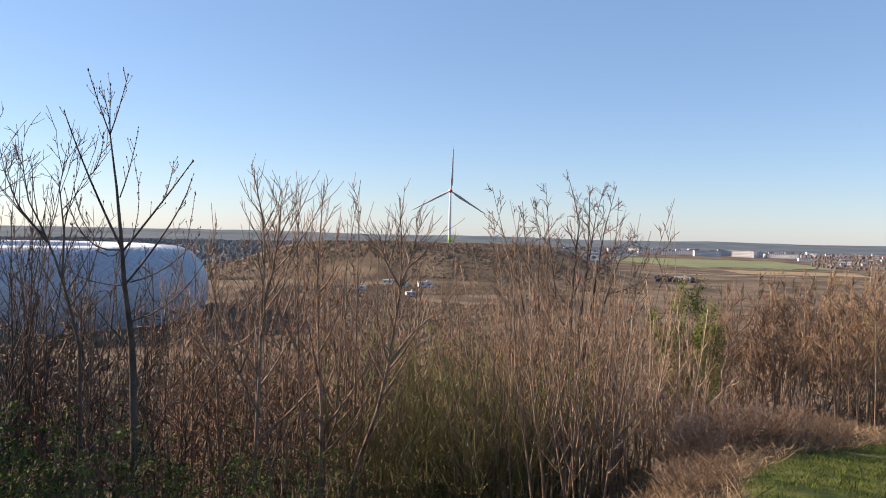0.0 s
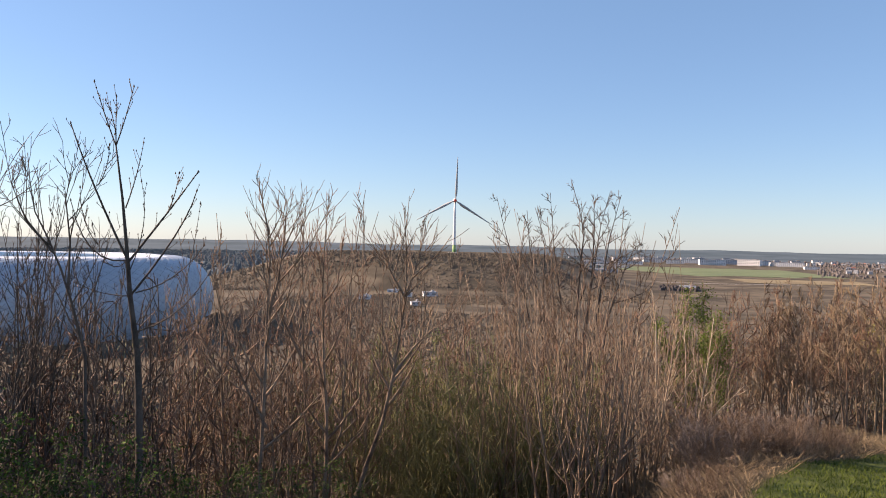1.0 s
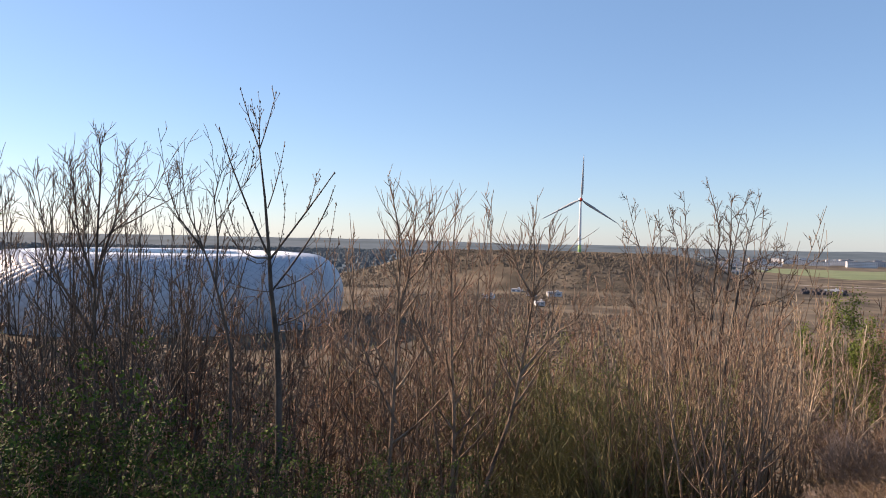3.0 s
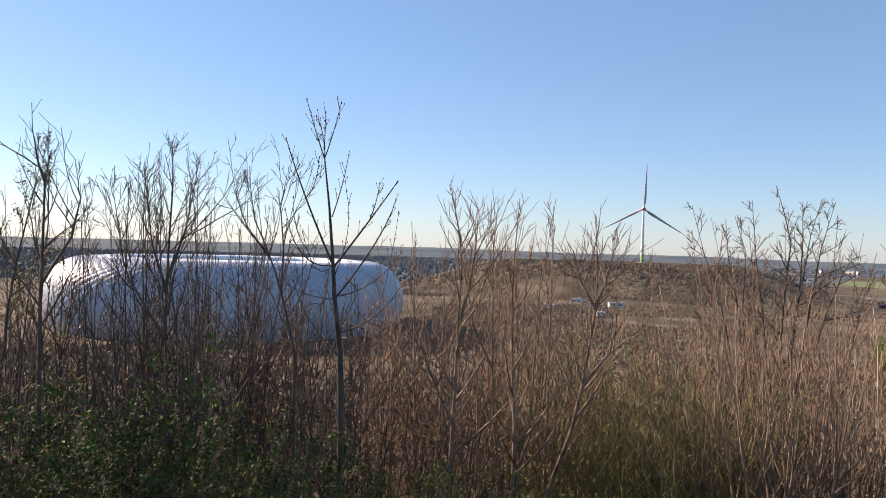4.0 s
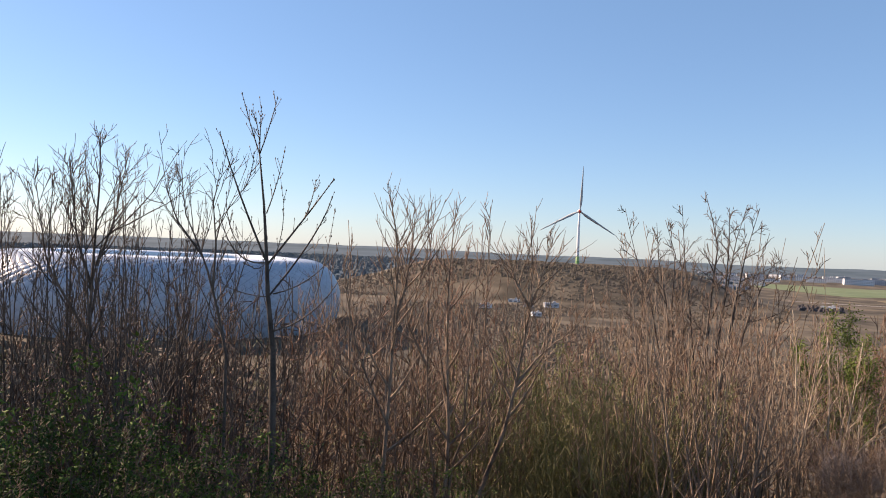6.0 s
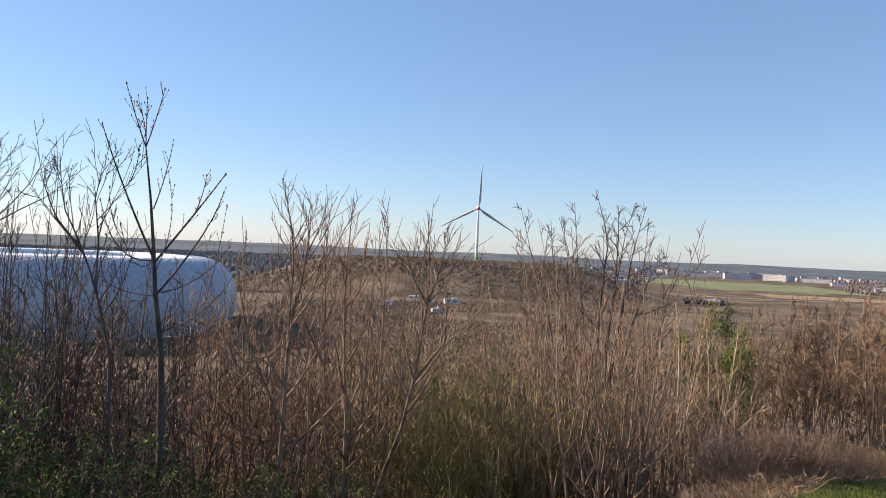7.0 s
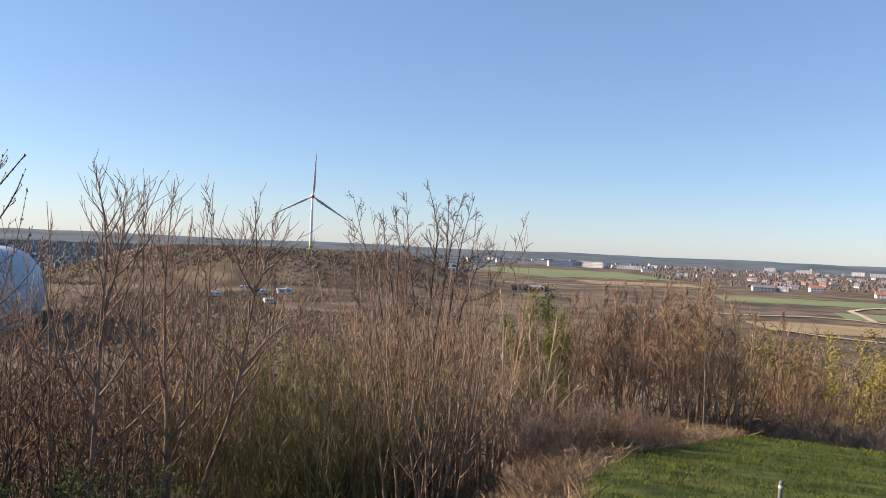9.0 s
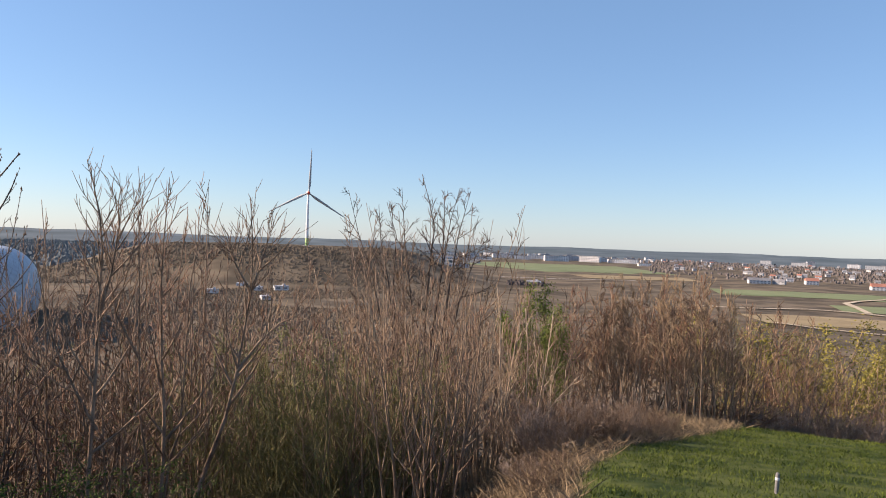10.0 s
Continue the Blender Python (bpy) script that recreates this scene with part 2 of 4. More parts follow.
strip("field", bearing_line([(14.0, 1.95), (19.0, 1.85), (25.5, 1.80)]), 620, MEADOW, "broad green spring field on the plain", "field", 0.5, 40)
strip("field", bearing_line([(30.5, 3.05), (36.0, 3.0), (43.0, 2.95), (50.0, 2.9)]), 150, MEADOW, "green meadow before the village", "field", 0.5, 30)
strip("field", bearing_line([(38.2, 3.75), (41.0, 3.72), (46.0, 3.7)]), 150, MEADOW, "green meadow between gravel paths", "field", 0.5, 30)
strip("field", bearing_line([(33.0, 4.9), (38.0, 4.75), (46.0, 4.6)]), 120, FALLOW, "dry heath beside the gravel path", "field", 0.5, 30)
strip("field", bearing_line([(-14.0, 2.5), (-9.0, 2.6), (-2.0, 2.7)]), 110, FALLOW, "tan fallow field before the landfill hill", "field", 0.6, 30)
strip("field", bearing_line([(21.0, 2.45), (24.0, 2.4), (29.0, 2.35)]), 160, FALLOW, "tan ploughed field", "field", 0.6, 30)
strip("path", bearing_line([(29.5, 4.2), (32.0, 4.22), (36.5, 4.0), (39.0, 4.02), (40.4, 4.1), (44.0, 4.3), (50.0, 4.4)]), 9, GRAVEL, "winding pale gravel path on the plain", "path", 1.2)
strip("path", bearing_line([(40.2, 4.05), (39.6, 3.75), (38.8, 3.40), (39.6, 3.22), (42.0, 2.95), (47.0, 2.8)]), 10, GRAVEL, "pale gravel path curving across a meadow", "path", 1.3)
strip("path", bearing_line([(34.5, 5.15), (37.3, 5.35), (41.2, 5.40), (48.0, 5.2)]), 7, GRAVEL, "straight pale gravel path through heath", "path", 1.2)
strip("road", bearing_line([(15.0, 2.75), (20.0, 2.72), (25.0, 2.60)]), 10, CONCRETE, "grey country road beyond the brush", "road", 1.0)


def woods(name, spots, label, material=WOODS_HAZY):
    """Far woods: thousands of small spiky crowns on the ground, in one mesh."""
    rng = random.Random(name)
    v, f = [], []
    for az0, az1, d0, d1, count, h in spots:
        for _ in range(count):
            az, d = rng.uniform(az0, az1), math.sqrt(rng.uniform(d0 * d0, d1 * d1))
            x, y = at(az, d)
            if name != "far_woods" and noise.noise((x * 0.006, y * 0.006, 2.0)) < -0.12:
                continue
            z, r, hh = height(x, y) - 0.5, h * rng.uniform(0.25, 0.5), h * rng.uniform(0.5, 1.2)
            b = len(v)
            for k in range(5):
                w = 2 * math.pi * (k + rng.random() * 0.6) / 5
                v.append((x + 1.5 * r * math.cos(w), y + 1.5 * r * math.sin(w), z))
            for k in range(5):
                w = 2 * math.pi * (k + rng.random() * 0.6) / 5
                v.append((x + r * math.cos(w), y + r * math.sin(w), z + hh * rng.uniform(0.6, 0.95)))
            v.append((x + rng.uniform(-1, 1) * r * 0.3, y, z + hh))
            for k in range(5):
                k2 = (k + 1) % 5
                f.append((b + k, b + k2, b + 5 + k2, b + 5 + k))
                f.append((b + 5 + k, b + 5 + k2, b + 10))
    tagged(new(name, mesh(name, v, f, material)), label, "woods", kind="stuff")


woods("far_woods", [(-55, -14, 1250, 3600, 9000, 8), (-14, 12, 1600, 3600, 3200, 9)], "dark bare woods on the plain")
woods("hedge_woods", [(26, 60, 1720, 3600, 4500, 6.5), (10, 30, 2900, 3600, 700, 10)], "bare trees between far houses", mat("mauve_brown_woods", (0.10, 0.088, 0.086), (0.15, 0.13, 0.122), 0.9, 0.02, 0.3, 0))
woods("heath_scrub", [(-18, 10, 220, 950, 22000, 2.0), (10, 44, 220, 620, 6000, 2.0), (-18, 15, 880, 1230, 9000, 2.6), (-60, -18, 200, 480, 2200, 4.5)], "brown scrub over the foot of the hill", mat("brown_scrub", (0.085, 0.068, 0.05), (0.18, 0.142, 0.10), 0.9, 0.05, 0.6, 0))
woods("dark_copse", [(15.6, 18.4, 1120, 1220, 120, 5)], "dark copse beside the country road", mat("dark_copse_twigs", (0.04, 0.037, 0.04), (0.08, 0.07, 0.07), 0.9, 0.05, 0.6, 0))


def building(az, d, w, h, depth, wall_mat, roof_mat, label, gable=False, floors=3, category="building", lift=0.0):
    x, y = at(az, d)
    turn = radians(-az) + radians(((az * 37) % 40) - 20)
    top = empty("house" if gable else "building", pose(x, y, height(x, y) - 0.5 + lift, 0, 0, math.degrees(turn)), label, category, "far houses")
    v, f = [], []
    box(v, f, 0, 0, 0, w, depth, h)
    part("wall", mesh("wall", v, f, wall_mat), top)
    v, f = [], []
    if gable:
        e, r = 0.5, depth * 0.42
        v = [(-w / 2 - e, -depth / 2 - e, h), (w / 2 + e, -depth / 2 - e, h), (w / 2 + e, depth / 2 + e, h), (-w / 2 - e, depth / 2 + e, h), (-w / 2 - e, 0, h + r), (w / 2 + e, 0, h + r)]
        f = [(0, 1, 5, 4), (2, 3, 4, 5), (0, 4, 3), (1, 2, 5), (0, 3, 2, 1)]
    else:
        box(v, f, 0, 0, h, w + 0.6, depth + 0.6, 0.7)
        box(v, f, w * 0.2, 0, h + 0.7, w * 0.18, depth * 0.4, 1.8)
    part("roof", mesh("roof", v, f, roof_mat), top)
    for k in range(floors):
        v, f = [], []
        zz = h * (k + 0.35) / floors
        cols = max(2, int(w / 6))
        for c in range(cols):
            box(v, f, (c + 0.5) / cols * w - w / 2, -depth / 2 - 0.05, zz, w / cols * 0.55, 0.2, h / floors * 0.45)
        part("window_row", mesh("window_row", v, f, PANE), top)["kind"] = "stuff"


def build_town():
    rng = random.Random(5)
    # a white office park beyond the green field
    for az, dip, w, h, pale in ((14.9, 1.28, 50, 17, 1), (15.6, 1.3, 26, 14, 1), (16.7, 1.36, 60, 13, 1), (17.8, 1.3, 70, 16, 1), (18.3, 1.25, 40, 20, 0),
                                (19.2, 1.38, 84, 19, 1), (20.3, 1.3, 60, 17, 0), (21.7, 1.36, 74, 21, 1), (22.5, 1.32, 46, 16, 1), (23.6, 1.35, 60, 13, 0),
                                (24.3, 1.36, 84, 14, 1), (12.8, 1.25, 60, 15, 1), (11.2, 1.25, 46, 14, 1), (25.6, 1.5, 40, 8, 1)):
        d = (EYE - PLAIN) / math.tan(radians(dip))
        building(az, d, w, h, 30, PLASTER if pale else PLASTER_GREY, ROOF_GREY, "white office block on the far plain" if pale else "grey office block on the far plain", floors=4)
    for _ in range(34):
        building(rng.uniform(9, 27), rng.uniform(2950, 3600), rng.uniform(14, 40), rng.uniform(7, 15), 14, rng.choice((PLASTER, PLASTER, PLASTER_GREY)), ROOF_GREY, "small pale block on the far plain", floors=2)
    # low pale halls round the landfill hill
    for _ in range(26):
        az = rng.choice((rng.uniform(-14, 0), rng.uniform(2, 14)))
        building(az, rng.uniform(1750, 2700), rng.uniform(40, 110), rng.uniform(7, 12), 40, rng.choice((PLASTER, PLASTER_GREY)), ROOF_GREY, "long low pale industrial hall", floors=1)
    # village: small houses among bare trees
    for _ in range(110):
        az, d = rng.uniform(27, 50), math.sqrt(rng.uniform(1750 ** 2, 3500 ** 2))
        if d < 2100 and az < 33:
            continue
        red = rng.random() < 0.14
        building(az, d, rng.uniform(9, 15), rng.uniform(4.5, 7), rng.uniform(8, 10), PLASTER if rng.random() < 0.22 else PLASTER_GREY, ROOF_RED if red else ROOF_GREY,
                 "small village house with a red tiled roof" if red else "small village house with a grey roof", True, 2, "house")
    building(36.7, 1660, 24, 8, 14, PLASTER, ROOF_RED, "farmhouse with a bright red roof", True, 2, "house")
    building(33.4, 1560, 40, 7, 12, PLASTER, ROOF_GREY, "long pale row of houses at the meadow's edge", True, 2, "house")
    building(34.7, 1570, 22, 6, 11, PLASTER_GREY, ROOF_GREY, "pale house at the meadow's edge", True, 2, "house")
    building(41.0, 1560, 44, 7, 14, PLASTER, ROOF_RED, "long village house with a red roof", True, 2, "house")
    for az, w, h in ((33.8, 46, 24), (36.0, 70, 22), (36.6, 30, 30), (39.2, 50, 22), (40.6, 90, 20), (30.0, 60, 14), (42.0, 60, 26), (44.0, 60, 22)):
        building(az, rng.uniform(3450, 3650), w, h * 0.75, 20, PLASTER_GREY, ROOF_GREY, "pale tower block on the far plain", floors=5)
    # works and huts at the foot of the hill
    for az, dip, w, h in ((-1.3, 4.3, 16, 4.5), (-3.0, 4.35, 10, 3.5), (-4.1, 4.1, 12, 3.5), (-2.4, 5.0, 9, 3.2), (-6.2, 4.6, 12, 3.5), (17.6, 3.2, 22, 4)):
        d = (EYE - PLAIN) / math.tan(radians(dip))
        building(az, d, w, h, 9, PLASTER, PLASTER_GREY, "low pale works hut in brown scrub", floors=1, category="hut", lift=1.5)


build_town()


# ---- wind turbine ----
def wind_turbine():
    x, y = at(0.47, 1182)
    z = height(x, y)
    hub_h = EYE + math.tan(radians(3.05)) * 1182 - z
    top = empty("wind_turbine", pose(x, y, z, 0, 0, 8), "tall white three-bladed wind turbine standing on a landfill hill", "wind turbine")
    t = Tubes()
    t.add([(0, 0, -1), (0, 0, hub_h * 0.4), (0, 0, hub_h * 0.75), (0, 0, hub_h - 3)], [2.7, 2.2, 1.8, 1.5], 20)
    tower = part("tower", t.mesh("tower", TURBINE), top)
    for z0, z1, r0, r1, paint in ((-0.5, 6, 2.75, 2.68, GREEN_PAINT), (6.1, 13, 2.68, 2.58, PALE_GREEN)):
        t = Tubes()
        t.add([(0, 0, z0), (0, 0, z1)], [r0, r1], 20)
        part("painted_band", t.mesh("painted_band", paint), tower, "green painted foot of the tower")
    t = Tubes()
    t.add([(0, 0, -2), (0, 0, 1.2), (0, 0, 1.6)], [12, 11.5, 9.5], 24)
    part("foundation", t.mesh("foundation", CONCRETE), top, "round grey concrete foundation")
    t = Tubes()
    t.add([(0, -2.6, hub_h), (0, -1, hub_h), (0, 2, hub_h), (0, 6, hub_h), (0, 9, hub_h), (0, 10, hub_h)], [2.3, 3.1, 3.3, 3.0, 2.1, 0.8], 20)
    nacelle = part("nacelle", t.mesh("nacelle", TURBINE), top)
    t = Tubes()
    t.add([(0, 3.4, hub_h), (0, 4.8, hub_h)], [3.35, 3.25], 20)
    part("warning_band", t.mesh("warning_band", RED_PAINT), nacelle, "red warning band")
    t = Tubes()
    t.add([(0, -2.6, hub_h), (0, -4.2, hub_h), (0, -5.6, hub_h), (0, -6.4, hub_h)], [2.4, 2.5, 1.7, 0.3], 20)
    hub = part("hub", t.mesh("hub", RED_PAINT), top, "red and white spinner")
    for k in range(3):
        v, f = [], []
        a = radians(120 * k + 2)
        prof = [(0.0, 1.5, 1.4), (0.05, 1.5, 1.3), (0.12, 2.6, 0.8), (0.22, 2.9, 0.6), (0.45, 2.1, 0.4), (0.7, 1.4, 0.25), (0.9, 0.9, 0.15), (1.0, 0.25, 0.06)]
        for r, chord, thick in prof:
            rr = 2.0 + 67.0 * r
            tw = radians(24 * (1 - r))
            for u, w in ((-0.35, 0.0), (-0.1, 1.0), (0.3, 0.7), (0.75, 0.0), (0.3, -0.7), (-0.1, -1.0)):
                cx, cy = u * chord * 1.35, w * thick
                px, py = cx * math.cos(tw) - cy * math.sin(tw), cx * math.sin(tw) + cy * math.cos(tw)
                v.append((px * math.cos(a) + rr * math.sin(a), -4.2 + py, hub_h - px * math.sin(a) + rr * math.cos(a)))
        for i in range(len(prof) - 1):
            for j in range(6):
                j2 = (j + 1) % 6
                f.append((i * 6 + j, i * 6 + j2, i * 6 + 6 + j2, i * 6 + 6 + j))
        f.append(tuple(range(len(v) - 6, len(v))))
        part("blade", mesh("blade", v, f, BLADE, True), top, "long grey tapered blade")


wind_turbine()


# ---- arena ----
def arena():
    az, d = -29.7, 606.0
    x, y = at(az, d)
    top = empty("stadium", pose(x, y, PLAIN - 1, 0, 0, -az), "rounded white stadium clad in air-filled diamond cushions", "stadium")
    a, b = 131.0, 114.0

    def surf(u, v):
        """u: round the plan, 0 to 1; v: 0 at the ground, 1 at the roof's inner rim."""
        w = 2 * math.pi * u
        c, s = math.cos(w), math.sin(w)
        px, py = a * math.copysign(abs(c) ** 0.92, c), b * math.copysign(abs(s) ** 0.92, s)
        ang = -0.75 + v * 2.45
        k = 0.80 + 0.20 * math.cos(ang) if ang < math.pi / 2 else 0.80 - 0.9 * (ang - math.pi / 2)
        z = 21.5 + (29.5 if ang > 0 else 31.5) * math.sin(min(ang, math.pi / 2))
        if ang > math.pi / 2:
            z -= 6 * (ang - math.pi / 2)
        return Vector((px * k, py * k, max(0.0, z)))
    rows, cols = 26, 92
    joined_v, joined_f = [], []

    def cushion(i, j):
        u0, v0, du, dv = (i + 0.5 * (j % 2)) / cols, (j + 0.5) / rows, 0.5 / cols, 1.0 / rows
        pts = [(u0 - du, v0), (u0, v0 - dv), (u0 + du, v0), (u0, v0 + dv)]
        mid = surf(u0, v0)
        nor = (surf(u0 + du, v0) - surf(u0 - du, v0)).cross(surf(u0, min(1, v0 + dv)) - surf(u0, max(0, v0 - dv))).normalized()
        outer = [mid + (surf(pu, min(1.0, max(0.0, pv))) - mid) * 0.965 for pu, pv in pts]
        inner = [mid + (o - mid) * 0.55 + nor * 0.35 for o in outer]
        v = outer + inner + [mid + nor * 0.48]
        f = [(k, (k + 1) % 4, 4 + (k + 1) % 4, 4 + k) for k in range(4)] + [(4 + k, 4 + (k + 1) % 4, 8) for k in range(4)]
        return v, f
    near = []
    for j in range(rows):
        for i in range(cols):
            u = (i + 0.5 * (j % 2)) / cols
            v, f = cushion(i, j)
            # the end of the bowl that stands clear of the trees
            if 0.86 < u < 1.0 and 5 <= j <= 21:
                near.append((v, f))
            else:
                n = len(joined_v)
                joined_v += v
                joined_f += [tuple(n + k for k in q) for q in f]
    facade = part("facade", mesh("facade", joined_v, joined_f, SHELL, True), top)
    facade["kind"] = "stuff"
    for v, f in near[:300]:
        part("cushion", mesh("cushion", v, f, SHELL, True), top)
    if near[300:]:
        v2, f2 = [], []
        for v, f in near[300:]:
            n = len(v2)
            v2 += v
            f2 += [tuple(n + k for k in q) for q in f]
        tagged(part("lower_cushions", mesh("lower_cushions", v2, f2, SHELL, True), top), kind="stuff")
    v, f = [], []
    for j in range(19):
        for i in range(96):
            p = surf(i / 96, j / 18)
            v.append((p.x * 0.992, p.y * 0.992, p.z - 0.5))
    for j in range(18):
        for i in range(96):
            i2 = (i + 1) % 96
            f.append((j * 96 + i, j * 96 + i2, j * 96 + 96 + i2, j * 96 + 96 + i))
    part("frame", mesh("frame", v, f, STEEL, True), top, "grey steel frame behind the cushions")
    v, f = [], []
    for s, z in ((0.80, 49.8), (0.70, 52.2), (0.60, 51.0), (0.60, 47.5)):
        for i in range(96):
            w = 2 * math.pi * i / 96
            c, sn = math.cos(w), math.sin(w)
            v.append((a * math.copysign(abs(c) ** 0.92, c) * s, b * math.copysign(abs(sn) ** 0.92, sn) * s, z))
    for j in range(3):
        for i in range(96):
            i2 = (i + 1) % 96
            f.append((j * 96 + i, j * 96 + i2, j * 96 + 96 + i2, j * 96 + 96 + i))
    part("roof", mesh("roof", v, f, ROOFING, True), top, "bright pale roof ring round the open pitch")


arena()


# ---- trees and shrubs ----
UP = Vector((0, 0, 1))


def wander(rng, p, d, length, steps, crook, lift):
    pts, d = [p.copy()], d.normalized()
    for _ in range(steps):
        d = (d + Vector((rng.gauss(0, crook), rng.gauss(0, crook), rng.gauss(0, crook) + lift))).normalized()
        p = p + d * (length / steps)
        pts.append(p.copy())
    return pts


def side_way(rng, along, angle):
    a = along.cross(Vector((rng.uniform(-1, 1), rng.uniform(-1, 1), rng.uniform(-1, 1)))).normalized()
    return (along * math.cos(angle) + a * math.sin(angle)).normalized()


def along(pts, f):
    k = f * (len(pts) - 1)
    i = min(int(k), len(pts) - 2)
    return pts[i].lerp(pts[i + 1], k - i), (pts[i + 1] - pts[i]).normalized()


def leaf_faces(rng, spots, size, spread, each, v, f):
    for s in spots:
        for _ in range(each):
            c = s + Vector((rng.gauss(0, spread), rng.gauss(0, spread), rng.gauss(0, spread)))
            n1 = Vector((rng.uniform(-1, 1), rng.uniform(-1, 1), rng.uniform(-0.6, 1))).normalized()
            n2 = n1.cross(Vector((rng.uniform(-1, 1), rng.uniform(-1, 1), rng.uniform(-1, 1)))).normalized()
            k, b = size * rng.uniform(0.6, 1.3), len(v)
            n3 = n1.cross(n2)
            v += [c - n1 * k, c + n2 * k * 0.45 + n3 * k * 0.15, c + n1 * k, c - n2 * k * 0.45 + n3 * k * 0.15]
            f += [(b, b + 1, b + 2), (b, b + 2, b + 3)]


def grow(name, seed, h, stems, spread, r0, limbs, twigs, angle, limb_len, twig_len, bark, twig_mat, label, category,
         first=0.25, crook=0.05, lift=0.12, sub=2, leaves=None, base=0.3, thin=0.0032, lines=None, whole=True):
    """A bare tree or shrub: stems from one stool, each a part with its limbs under it (joined to it in small shrubs: whole),
    and one mesh of twigs. lines: the stems' own lines, for a tree of known shape."""
    rng = random.Random(seed)
    top = empty(name, pose(0, 0, 0), label, category)
    tw, spots = Tubes(), []
    for s in range(len(lines) if lines else stems):
        t = Tubes()
        if lines:
            pts = [along(lines[s], i / 9)[0] for i in range(10)]
            rr = r0 * (1.0 if s == 0 else 0.6)
        else:
            a = 2 * math.pi * (s + rng.random()) / stems
            out = Vector((math.cos(a), math.sin(a), 0))
            k = spread * rng.uniform(0.3, 1.0) if stems > 1 else spread
            hh = h * (rng.uniform(0.72, 1.0) if s else 1.0)
            p0 = out * base * rng.random() - UP * 0.25
            pts = wander(rng, p0, UP + out * k, hh / math.cos(math.atan(k)), 9, crook, 0.04)
            fit_h = hh / max(0.1, pts[-1].z)
            pts = [Vector((p.x, p.y, p.z * fit_h)) for p in pts]
            rr = r0 * rng.uniform(0.65, 1.0)
        t.add(pts, [max(thin, rr * (1 - 0.9 * (i / 9) ** 0.8)) for i in range(10)], 6)
        own = []
        count = limbs if not lines or s == 0 else int(limbs * 0.7)
        for q in range(count):
            f = first + (0.97 - first) * (q + rng.random()) / count
            p, d = along(pts, min(0.97, f))
            ln = h * limb_len * (1.08 - f) * rng.uniform(0.65, 1.25)
            lp = wander(rng, p, side_way(rng, d, angle * (1.15 - 0.45 * f) * rng.uniform(0.75, 1.2)), ln, 5, crook * 1.6, lift)
            lr = max(thin * 1.5, min(rr * 0.5, rr * (1.15 - f) * 0.62))
            lt = t if whole else Tubes()
            lt.add(lp, [max(thin, lr * (1 - 0.75 * i / 5)) for i in range(6)], 4)
            if not whole:
                own.append(lt)
            for w in range(twigs):
                g = 0.2 + 0.78 * (w + rng.random()) / twigs
                p2, d2 = along(lp, g)
                tl = twig_len * rng.uniform(0.5, 1.2) * (1.25 - 0.9 * f)
                tp = wander(rng, p2, side_way(rng, d2, rng.uniform(0.35, 0.8)), tl, 3, crook * 2, lift)
                tw.add(tp, [thin * 1.15, thin, thin * 0.9, thin * 0.7], 3)
                spots += tp[1:]
                for _ in range(sub):
                    p3, d3 = along(tp, rng.uniform(0.25, 0.85))
                    sp = wander(rng, p3, side_way(rng, d3, rng.uniform(0.5, 0.9)), tl * rng.uniform(0.3, 0.6), 2, crook * 2, lift)
                    tw.add(sp, [thin * 0.95, thin * 0.85, thin * 0.65], 3)
                    spots.append(sp[-1])
        stem = part("stem", t.mesh("stem", bark), top)
        for lt in own:
            part("limb", lt.mesh("limb", bark), stem)
    part("twigs", tw.mesh("twigs", twig_mat), top)["kind"] = "stuff"
    if leaves:
        v, f = [], []
        size, sp, each, lm = leaves
        leaf_faces(rng, spots, size, sp, each, v, f)
        part("leaves", mesh("leaves", v, f, lm), top)["kind"] = "stuff"
    top["nominal"] = h
    return top


def drawn(name, seed, d, lines, r0, limbs, twigs, bark, twig_mat, label, **more):
    """A tree whose stems follow known lines of bearing and height angle, seen from the lookout, d metres off."""
    rng = random.Random(seed)
    fx, fy = at(lines[0][0][0], d)
    z = height(fx, fy)
    world_lines = []
    for i, line in enumerate(lines):
        off = rng.uniform(-0.5, 0.5) if i else 0.0
        pts = []
        for k, (az, el) in enumerate(line):
            x, y = at(az, d + off * k / len(line))
            pts.append(Vector((x - fx, y - fy, EYE + math.tan(radians(el)) * d - z)))
        if i == 0 or line[0][1] < -16.5:
            pts.insert(0, Vector((pts[0].x * 0.6, pts[0].y * 0.6, -0.3)))
        world_lines.append(pts)
    top = grow(name, seed, 8.0, 1, 0, r0, limbs, twigs, more.pop("angle", 0.8), more.pop("limb_len", 0.30), more.pop("twig_len", 0.7), bark, twig_mat, label, "tree", lines=world_lines, whole=False, **more)
    top.matrix_world = pose(fx, fy, z)
    top["group"] = "hillside trees"
    return top


used = set()


def plant(model, az, d, top_el, turn=0.0, group="", squash=1.0):
    """Puts a copy of a tree at a bearing and distance, as tall as its top stands above (below: minus) eye height in degrees."""
    x, y = at(az, d)
    z = height(x, y)
    h = EYE + math.tan(radians(top_el)) * d - z
    k = h / model["nominal"]
    m = pose(x, y, z, 0, 0, turn) @ Matrix.Diagonal((k * squash, k * squash, k, 1))
    if model.name in used:
        ob = copy_thing(model, m @ Matrix.Diagonal((1 / model.scale.x, 1 / model.scale.y, 1 / model.scale.z, 1)))
    else:
        used.add(model.name)
        model.matrix_world = m
        ob = model
    if group:
        ob["group"] = group
    return ob


